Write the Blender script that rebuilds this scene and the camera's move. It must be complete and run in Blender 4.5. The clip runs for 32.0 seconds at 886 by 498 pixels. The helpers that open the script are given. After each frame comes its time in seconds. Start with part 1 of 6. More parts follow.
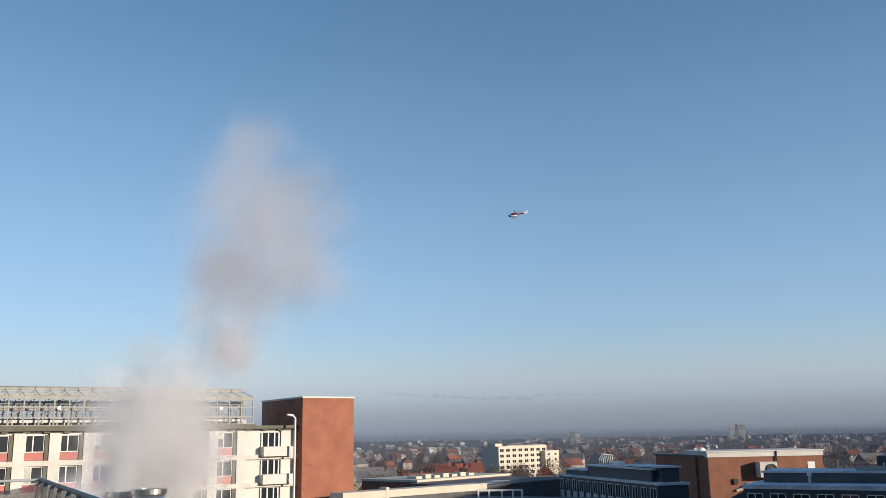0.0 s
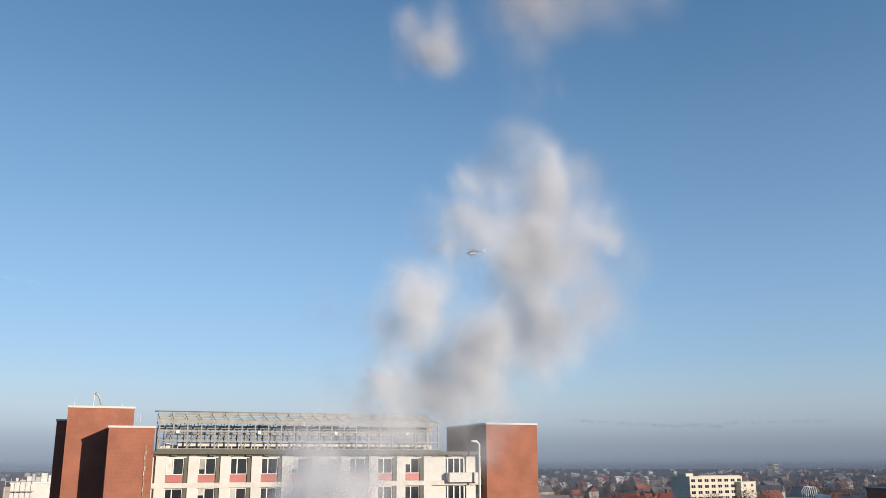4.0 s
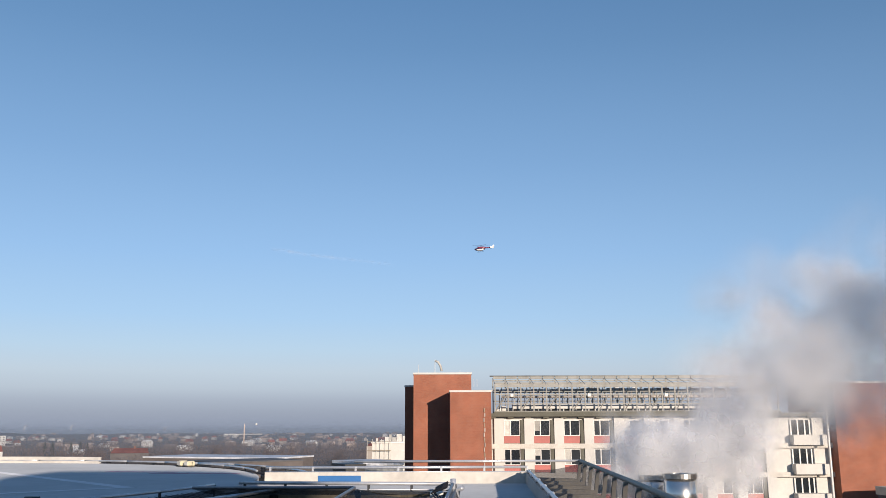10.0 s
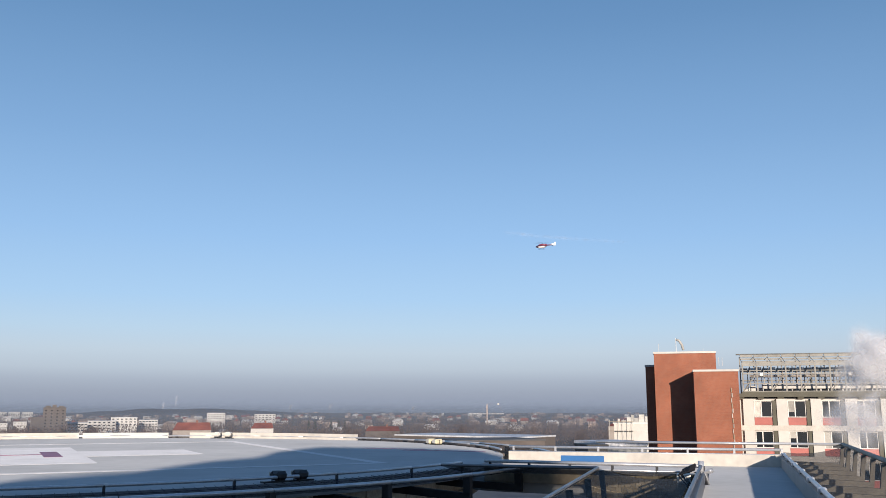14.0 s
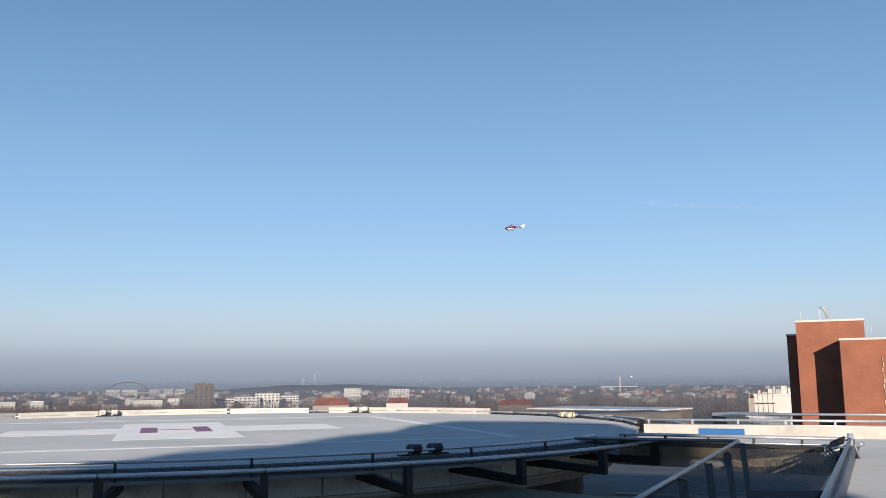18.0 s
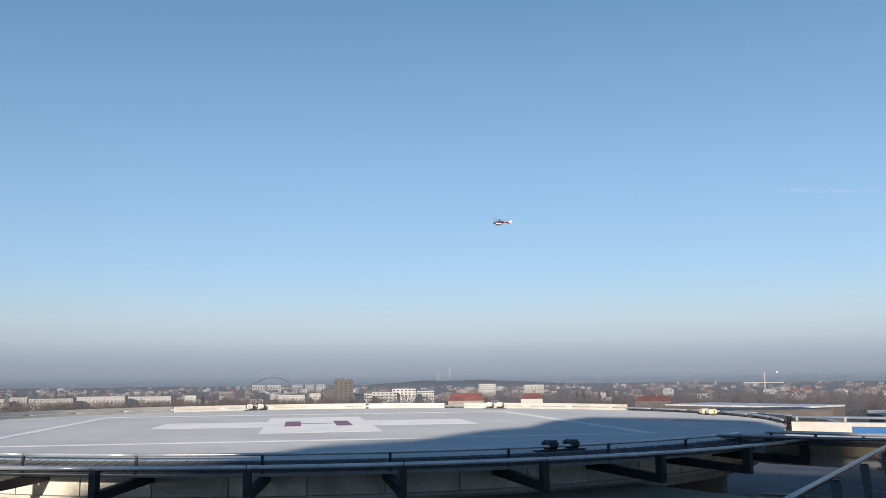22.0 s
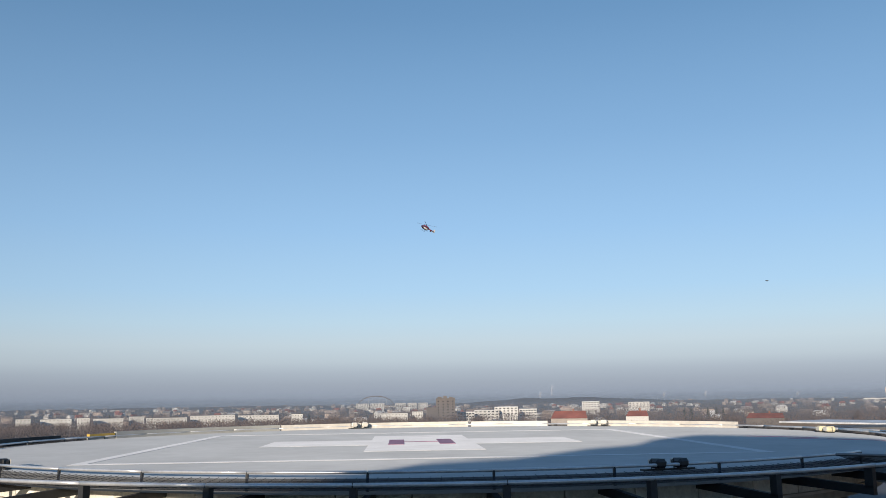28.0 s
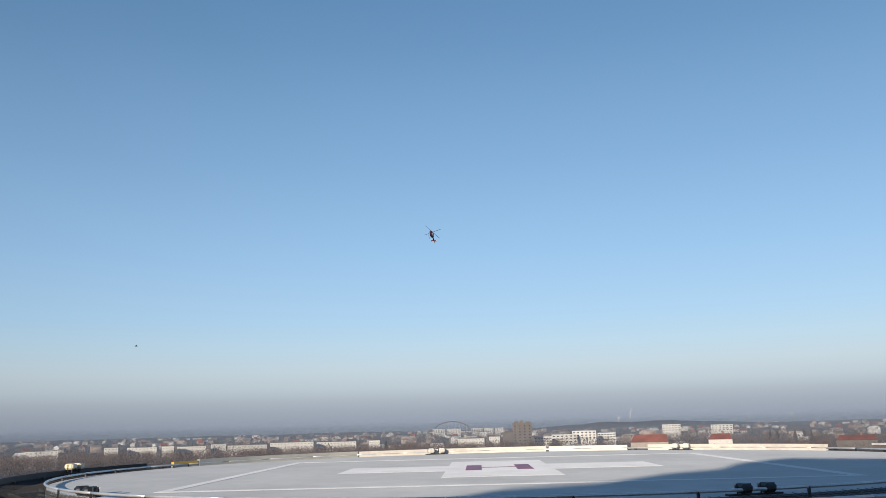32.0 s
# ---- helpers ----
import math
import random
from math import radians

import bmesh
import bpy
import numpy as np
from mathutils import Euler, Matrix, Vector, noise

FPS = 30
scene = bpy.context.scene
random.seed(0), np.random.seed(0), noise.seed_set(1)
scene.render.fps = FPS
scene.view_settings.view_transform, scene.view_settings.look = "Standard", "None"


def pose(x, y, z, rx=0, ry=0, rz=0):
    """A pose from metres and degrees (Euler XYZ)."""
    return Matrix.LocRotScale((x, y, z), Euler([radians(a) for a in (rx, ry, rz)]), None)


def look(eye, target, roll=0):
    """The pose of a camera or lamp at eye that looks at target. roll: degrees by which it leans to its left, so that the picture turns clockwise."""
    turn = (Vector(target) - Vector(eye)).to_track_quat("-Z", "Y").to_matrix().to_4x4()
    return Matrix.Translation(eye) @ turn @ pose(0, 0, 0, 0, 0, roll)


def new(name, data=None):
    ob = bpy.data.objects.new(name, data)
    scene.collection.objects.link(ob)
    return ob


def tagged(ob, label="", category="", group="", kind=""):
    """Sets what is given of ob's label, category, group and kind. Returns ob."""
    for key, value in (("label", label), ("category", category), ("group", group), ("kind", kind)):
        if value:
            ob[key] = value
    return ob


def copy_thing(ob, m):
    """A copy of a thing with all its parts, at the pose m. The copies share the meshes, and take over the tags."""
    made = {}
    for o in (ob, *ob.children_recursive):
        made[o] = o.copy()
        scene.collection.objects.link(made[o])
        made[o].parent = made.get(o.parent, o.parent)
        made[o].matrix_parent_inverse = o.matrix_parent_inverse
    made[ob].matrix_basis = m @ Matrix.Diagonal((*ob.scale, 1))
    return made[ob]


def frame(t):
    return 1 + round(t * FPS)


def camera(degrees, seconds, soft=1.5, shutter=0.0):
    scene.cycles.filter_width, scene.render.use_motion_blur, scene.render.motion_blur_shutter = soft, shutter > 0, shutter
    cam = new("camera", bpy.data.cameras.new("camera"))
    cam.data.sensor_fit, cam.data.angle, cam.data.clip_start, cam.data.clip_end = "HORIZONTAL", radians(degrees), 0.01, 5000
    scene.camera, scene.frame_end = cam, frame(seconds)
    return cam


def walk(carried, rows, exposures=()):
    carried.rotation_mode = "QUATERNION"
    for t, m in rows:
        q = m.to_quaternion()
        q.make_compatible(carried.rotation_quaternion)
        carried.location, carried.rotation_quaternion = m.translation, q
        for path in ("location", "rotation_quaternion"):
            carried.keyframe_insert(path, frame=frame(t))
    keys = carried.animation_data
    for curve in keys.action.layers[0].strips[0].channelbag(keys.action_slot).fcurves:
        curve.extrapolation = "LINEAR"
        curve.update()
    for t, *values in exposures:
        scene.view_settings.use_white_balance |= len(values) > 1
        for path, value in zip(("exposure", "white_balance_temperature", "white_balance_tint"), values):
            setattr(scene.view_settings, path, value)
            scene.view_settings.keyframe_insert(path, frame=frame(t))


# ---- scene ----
# The eye stands on a hospital roof, 30 m above the town; azimuths are in degrees, clockwise from +y.
EYE = Vector((0.0, 0.0, 30.0))


def way(az, el=0.0):
    a, e = radians(az), radians(el)
    return Vector((math.sin(a) * math.cos(e), math.cos(a) * math.cos(e), math.sin(e)))


def spot(az, d, z):
    """The place d metres off along an azimuth, z metres above the eye."""
    a = radians(az)
    return Vector((d * math.sin(a), d * math.cos(a), EYE.z + z))


# time, azimuth, tilt, roll
AIM = [
    (0.0, -13.02, 12.09, -1.06), (0.5, -16.49, 12.29, -0.43), (1.0, -17.11, 12.55, -0.44), (1.5, -17.35, 12.97, -0.42), (2.0, -18.74, 13.12, -0.21),
    (2.5, -20.96, 13.59, 0.02), (3.0, -22.66, 13.81, 0.29), (3.5, -23.79, 13.93, 0.14), (5.5, -28.95, 13.46, -0.72), (6.0, -30.46, 13.33, -0.51),
    (6.5, -32.26, 13.06, -0.76), (7.0, -33.64, 12.90, -1.10), (7.5, -35.33, 12.80, -1.22), (8.0, -36.72, 12.68, -1.01), (8.5, -37.89, 12.38, -0.92),
    (9.0, -40.07, 11.94, -0.77), (9.5, -43.90, 11.70, 0.13), (10.0, -45.98, 11.59, -0.18), (10.5, -47.65, 11.46, -0.59), (11.0, -48.89, 11.34, -0.41),
    (11.5, -50.37, 11.22, -0.59), (12.0, -53.50, 11.11, -0.38), (12.5, -56.52, 10.94, -0.13), (13.0, -57.47, 10.67, -1.51), (13.5, -59.37, 10.50, -0.78),
    (14.0, -61.43, 10.35, 0.04), (14.5, -62.10, 10.07, -0.25), (16.5, -65.50, 9.09, -0.51), (17.0, -66.57, 8.95, -0.49), (17.5, -67.72, 8.83, -0.65),
    (18.0, -69.83, 8.73, -0.58), (18.5, -70.69, 8.66, -0.66), (19.0, -71.53, 8.64, -0.98), (19.5, -72.15, 8.52, -0.96), (20.0, -73.00, 8.38, -0.91),
    (20.5, -74.36, 8.49, -0.62), (21.0, -76.04, 8.53, -0.40), (21.5, -77.49, 8.61, -0.43), (22.0, -78.53, 8.53, -0.55), (22.5, -79.85, 8.54, -0.76),
    (23.0, -80.69, 9.25, -1.11), (23.5, -81.21, 10.00, -1.28), (24.0, -81.28, 10.17, -1.45), (24.5, -81.23, 10.04, -1.51), (25.0, -81.62, 10.17, -1.51),
    (25.5, -82.52, 10.39, -1.38), (27.5, -84.06, 9.88, -1.42), (28.0, -85.06, 9.75, -0.88), (28.5, -86.27, 9.28, -0.47), (29.0, -86.92, 9.06, -0.36),
    (29.5, -87.38, 8.92, -0.36), (30.0, -88.00, 8.85, -0.21), (30.5, -88.69, 9.36, -0.33), (31.0, -89.16, 9.74, -0.46), (31.5, -89.83, 10.38, -1.21),
    (32.0, -89.83, 11.44, -1.50),
]

cam = camera(53.83, 32.0, soft=0.75)
walk(cam, [(t, look(EYE, EYE + way(az, el), roll)) for t, az, el, roll in AIM],
     exposures=[(0.0, 0.55, 6550, 10), (3.0, 0.50, 6300, 10), (8.0, 0.47, 6430, 13), (12.0, 0.48, 6350, 14), (20.0, 0.50, 6430, 11), (26.0, 0.53, 6500, 10), (32.0, 0.55, 6600, 10)])

# ---- light ----
SUN_AZ, SUN_EL = 110.0, 11.0
sun = new("sun", bpy.data.lights.new("sun", "SUN"))
sun.data.energy, sun.data.angle, sun.data.color = 4.0, radians(0.6), (1.0, 0.87, 0.71)
sun.matrix_world = look(way(SUN_AZ, SUN_EL) * 200 + EYE, EYE)

world = bpy.data.worlds.new("sky")
scene.world = world
world.use_nodes = True
wn, wl = world.node_tree.nodes, world.node_tree.links
wn.clear()
w_out = wn.new("ShaderNodeOutputWorld")
w_bg = wn.new("ShaderNodeBackground")
w_sky = wn.new("ShaderNodeTexSky")
w_sky.sky_type, w_sky.sun_disc = "NISHITA", False
w_sky.sun_elevation, w_sky.sun_rotation = radians(SUN_EL), radians(SUN_AZ)
w_sky.air_density, w_sky.dust_density, w_sky.ozone_density = 1.0, 1.2, 1.5
w_gain = wn.new("ShaderNodeVectorMath")
w_gain.operation = "SCALE"
w_gain.inputs["Scale"].default_value = 0.1
w_tc = wn.new("ShaderNodeTexCoord")
w_sep = wn.new("ShaderNodeSeparateXYZ")
w_arc = wn.new("ShaderNodeMath")
w_arc.operation = "ARCSINE"
w_map = wn.new("ShaderNodeMapRange")
w_map.inputs["From Min"].default_value, w_map.inputs["From Max"].default_value = 0.0, radians(90)
w_ramp = wn.new("ShaderNodeValToRGB")


def lin(r, g, b):
    return tuple((c / 255 / 12.92) if c < 11 else ((c / 255 + 0.055) / 1.055) ** 2.4 for c in (r, g, b))


# winter air: a grey-violet layer of haze lies on the town, pale above it, then clear blue
SKY = [(0.0, (148, 159, 177)), (0.9, (152, 163, 179)), (1.7, (164, 176, 191)), (2.5, (181, 195, 207)), (3.6, (189, 206, 218)), (5.0, (182, 209, 228)),
       (7.0, (168, 204, 234)), (11.0, (150, 191, 230)), (17.0, (128, 170, 212)), (24.5, (104, 147, 190)), (32.0, (84, 128, 174)), (55.0, (84, 129, 179)), (88.0, (78, 123, 176))]
els = w_ramp.color_ramp.elements
while len(els) < len(SKY):
    els.new(0.5)
for e, (deg, rgb) in zip(els, SKY):
    e.position, e.color = deg / 90, (*lin(*rgb), 1)
w_mix = wn.new("ShaderNodeMix")
w_mix.data_type = "RGBA"
w_mix.inputs["Factor"].default_value = 0.93
wl.new(w_tc.outputs["Generated"], w_sep.inputs[0])
wl.new(w_sep.outputs["Z"], w_arc.inputs[0])
wl.new(w_arc.outputs[0], w_map.inputs["Value"])
wl.new(w_map.outputs["Result"], w_ramp.inputs[0])
wl.new(w_sky.outputs[0], w_gain.inputs[0])
wl.new(w_gain.outputs[0], w_mix.inputs["A"])
wl.new(w_ramp.outputs[0], w_mix.inputs["B"])
# the sky is a little brighter towards the north-west
w_dot, w_side, w_mul = wn.new("ShaderNodeVectorMath"), wn.new("ShaderNodeMapRange"), wn.new("ShaderNodeVectorMath")
w_dot.operation, w_mul.operation = "DOT_PRODUCT", "SCALE"
w_dot.inputs[1].default_value = way(-66)
w_side.interpolation_type = "SMOOTHSTEP"
w_side.inputs["From Min"].default_value, w_side.inputs["From Max"].default_value = 0.4, 1.0
w_side.inputs["To Min"].default_value, w_side.inputs["To Max"].default_value = 0.86, 1.11
wl.new(w_tc.outputs["Generated"], w_dot.inputs[0])
wl.new(w_dot.outputs["Value"], w_side.inputs["Value"])
wl.new(w_side.outputs["Result"], w_mul.inputs["Scale"])
wl.new(w_mix.outputs["Result"], w_mul.inputs[0])
wl.new(w_mul.outputs[0], w_bg.inputs["Color"])
wl.new(w_bg.outputs[0], w_out.inputs["Surface"])
w_bg.inputs["Strength"].default_value = 0.69
scene.cycles.transparent_max_bounces = 256


# ---- materials ----
def mat(name, rgb, rough=0.7, metal=0.0, vary=0.25, scale=1.0, bump=0.0, tint=None, fine=8.0, each=0.0, matte=0.0):
    """A procedural surface: broad stains and fine grain in world size; each: how much pieces differ one from another."""
    m = bpy.data.materials.new(name)
    m.use_nodes = True
    n, l = m.node_tree.nodes, m.node_tree.links
    b = n["Principled BSDF"]
    b.inputs["Roughness"].default_value, b.inputs["Metallic"].default_value = rough, metal
    b.inputs["Diffuse Roughness"].default_value = matte
    geo = n.new("ShaderNodeNewGeometry")
    big, small = n.new("ShaderNodeTexNoise"), n.new("ShaderNodeTexNoise")
    big.inputs["Scale"].default_value, big.inputs["Detail"].default_value = scale, 4
    small.inputs["Scale"].default_value, small.inputs["Detail"].default_value = scale * fine, 3
    for t in (big, small):
        l.new(geo.outputs["Position"], t.inputs["Vector"])
    add = n.new("ShaderNodeMath")
    add.operation = "MULTIPLY_ADD"
    l.new(small.outputs["Fac"], add.inputs[0])
    add.inputs[1].default_value = 0.45
    l.new(big.outputs["Fac"], add.inputs[2])
    rng = n.new("ShaderNodeMapRange")
    rng.inputs["From Min"].default_value, rng.inputs["From Max"].default_value = 0.45, 1.0
    l.new(add.outputs[0], rng.inputs["Value"])
    mix = n.new("ShaderNodeMix")
    mix.data_type = "RGBA"
    dark = tint or tuple(c * (1 - vary) for c in rgb)
    lite = tuple(min(0.9, c * (1 + vary * 0.6)) for c in rgb)
    mix.inputs["A"].default_value, mix.inputs["B"].default_value = (*dark, 1), (*lite, 1)
    l.new(rng.outputs["Result"], mix.inputs["Factor"])
    out = mix.outputs["Result"]
    if each:
        info, hsv, vr = n.new("ShaderNodeObjectInfo"), n.new("ShaderNodeHueSaturation"), n.new("ShaderNodeMapRange")
        sumr, fr = n.new("ShaderNodeMath"), n.new("ShaderNodeMath")
        fr.operation = "FRACT"
        l.new(info.outputs["Random"], sumr.inputs[0])
        l.new(geo.outputs["Random Per Island"], sumr.inputs[1])
        l.new(sumr.outputs[0], fr.inputs[0])
        vr.inputs["To Min"].default_value, vr.inputs["To Max"].default_value = 1 - each, 1 + each
        l.new(fr.outputs[0], vr.inputs["Value"])
        l.new(vr.outputs["Result"], hsv.inputs["Value"])
        l.new(out, hsv.inputs["Color"])
        out = hsv.outputs["Color"]
    l.new(out, b.inputs["Base Color"])
    if bump:
        bp = n.new("ShaderNodeBump")
        bp.inputs["Strength"].default_value, bp.inputs["Distance"].default_value = bump, 0.02
        l.new(add.outputs[0], bp.inputs["Height"])
        l.new(bp.outputs[0], b.inputs["Normal"])
    return m


def brick_mat(name, a, b2, mortar, sx=0.25, sz=0.083):
    """Brickwork in the thing's own space, with courses of real size and broad weather stains."""
    m = mat(name, a, 0.85)
    n, l = m.node_tree.nodes, m.node_tree.links
    tc = n.new("ShaderNodeTexCoord")
    sep, comb = n.new("ShaderNodeSeparateXYZ"), n.new("ShaderNodeCombineXYZ")
    l.new(tc.outputs["Object"], sep.inputs[0])
    sx_ = n.new("ShaderNodeMath")
    l.new(sep.outputs["X"], sx_.inputs[0])
    l.new(sep.outputs["Y"], sx_.inputs[1])
    l.new(sx_.outputs[0], comb.inputs["X"])
    l.new(sep.outputs["Z"], comb.inputs["Y"])
    br = n.new("ShaderNodeTexBrick")
    br.inputs["Color1"].default_value, br.inputs["Color2"].default_value, br.inputs["Mortar"].default_value = (*a, 1), (*b2, 1), (*mortar, 1)
    br.inputs["Scale"].default_value, br.inputs["Brick Width"].default_value, br.inputs["Row Height"].default_value = 1, sx, sz
    br.inputs["Mortar Size"].default_value = 0.008
    l.new(comb.outputs[0], br.inputs["Vector"])
    st = n.new("ShaderNodeTexNoise")
    st.inputs["Scale"].default_value, st.inputs["Detail"].default_value = 0.5, 6
    l.new(tc.outputs["Object"], st.inputs["Vector"])
    hsv, vr = n.new("ShaderNodeHueSaturation"), n.new("ShaderNodeMapRange")
    vr.inputs["From Min"].default_value, vr.inputs["From Max"].default_value = 0.3, 0.7
    vr.inputs["To Min"].default_value, vr.inputs["To Max"].default_value = 0.82, 1.12
    l.new(st.outputs["Fac"], vr.inputs["Value"])
    l.new(vr.outputs["Result"], hsv.inputs["Value"])
    l.new(br.outputs["Color"], hsv.inputs["Color"])
    l.new(hsv.outputs["Color"], n["Principled BSDF"].inputs["Base Color"])
    return m


def steam_mat(name, alpha, white=(0.93, 0.93, 0.94, 1), through_=0.35, lumps=1.1, lo=0.10, hi=0.62):
    """Thin vapour: mostly clear, its flakes densest in their middle and torn into lumps."""
    m = bpy.data.materials.new(name)
    m.use_nodes = True
    n, l = m.node_tree.nodes, m.node_tree.links
    n.remove(n["Principled BSDF"])
    d, tl, tr = n.new("ShaderNodeBsdfDiffuse"), n.new("ShaderNodeBsdfTranslucent"), n.new("ShaderNodeBsdfTransparent")
    for s in (d, tl):
        s.inputs["Color"].default_value = white
    body, mix = n.new("ShaderNodeMixShader"), n.new("ShaderNodeMixShader")
    body.inputs[0].default_value = through_
    l.new(d.outputs[0], body.inputs[1])
    l.new(tl.outputs[0], body.inputs[2])
    at, rng = n.new("ShaderNodeAttribute"), n.new("ShaderNodeMapRange")
    at.attribute_name = "thickness"
    rng.interpolation_type = "SMOOTHSTEP"
    rng.inputs["To Min"].default_value, rng.inputs["To Max"].default_value = 0.0, alpha
    if lumps:
        tc, info, tex = n.new("ShaderNodeTexCoord"), n.new("ShaderNodeObjectInfo"), n.new("ShaderNodeTexNoise")
        tex.noise_dimensions = "4D"
        tex.inputs["Scale"].default_value, tex.inputs["Detail"].default_value, tex.inputs["Roughness"].default_value = lumps, 2, 0.5
        off, tear, mul = n.new("ShaderNodeMath"), n.new("ShaderNodeMapRange"), n.new("ShaderNodeMath")
        off.operation, mul.operation = "MULTIPLY", "MULTIPLY"
        off.inputs[1].default_value = 40
        l.new(info.outputs["Random"], off.inputs[0])
        l.new(off.outputs[0], tex.inputs["W"])
        l.new(tc.outputs["Object"], tex.inputs["Vector"])
        tear.inputs["From Min"].default_value, tear.inputs["From Max"].default_value = 0.32, 0.68
        tear.inputs["To Min"].default_value, tear.inputs["To Max"].default_value = 0.4, 1.1
        l.new(tex.outputs["Fac"], tear.inputs["Value"])
        l.new(tear.outputs["Result"], mul.inputs[0])
        l.new(at.outputs["Fac"], mul.inputs[1])
        l.new(mul.outputs[0], rng.inputs["Value"])
        rng.inputs["From Min"].default_value, rng.inputs["From Max"].default_value = lo, hi
    else:
        l.new(at.outputs["Fac"], rng.inputs["Value"])
    l.new(rng.outputs["Result"], mix.inputs[0])
    l.new(tr.outputs[0], mix.inputs[1])
    l.new(body.outputs[0], mix.inputs[2])
    l.new(mix.outputs[0], n["Material Output"].inputs["Surface"])
    return m


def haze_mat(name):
    """Haze tint for see-through sheets: dense on the ground, gone a little above the roofs."""
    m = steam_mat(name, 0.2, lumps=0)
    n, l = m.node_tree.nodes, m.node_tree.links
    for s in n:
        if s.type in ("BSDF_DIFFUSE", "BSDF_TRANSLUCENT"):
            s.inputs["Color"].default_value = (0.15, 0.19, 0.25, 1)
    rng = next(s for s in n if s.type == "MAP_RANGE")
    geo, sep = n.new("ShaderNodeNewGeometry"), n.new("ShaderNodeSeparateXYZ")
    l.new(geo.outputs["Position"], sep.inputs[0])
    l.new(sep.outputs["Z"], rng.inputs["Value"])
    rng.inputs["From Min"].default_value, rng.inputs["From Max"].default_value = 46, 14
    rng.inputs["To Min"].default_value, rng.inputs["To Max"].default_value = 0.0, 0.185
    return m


def net_mat(name, rgb, lo=0.3, hi=0.62):
    """Fine dark netting: strands too small to pick apart, a little over half closed."""
    m = mat(name, rgb, 0.9, vary=0.3, scale=6)
    n, l = m.node_tree.nodes, m.node_tree.links
    tr, mix = n.new("ShaderNodeBsdfTransparent"), n.new("ShaderNodeMixShader")
    tc, wv = n.new("ShaderNodeTexCoord"), n.new("ShaderNodeTexNoise")
    wv.inputs["Scale"].default_value = 14
    l.new(tc.outputs["Object"], wv.inputs["Vector"])
    rng = n.new("ShaderNodeMapRange")
    rng.inputs["To Min"].default_value, rng.inputs["To Max"].default_value = lo, hi
    l.new(wv.outputs["Fac"], rng.inputs["Value"])
    l.new(rng.outputs["Result"], mix.inputs[0])
    l.new(tr.outputs[0], mix.inputs[1])
    l.new(n["Principled BSDF"].outputs[0], mix.inputs[2])
    l.new(mix.outputs[0], n["Material Output"].inputs["Surface"])
    return m


def glass_mat(name, rgb=(0.02, 0.025, 0.03), rough=0.08):
    m = mat(name, rgb, rough, vary=0.3, scale=0.4)
    m.node_tree.nodes["Principled BSDF"].inputs["Specular IOR Level"].default_value = 0.8
    return m


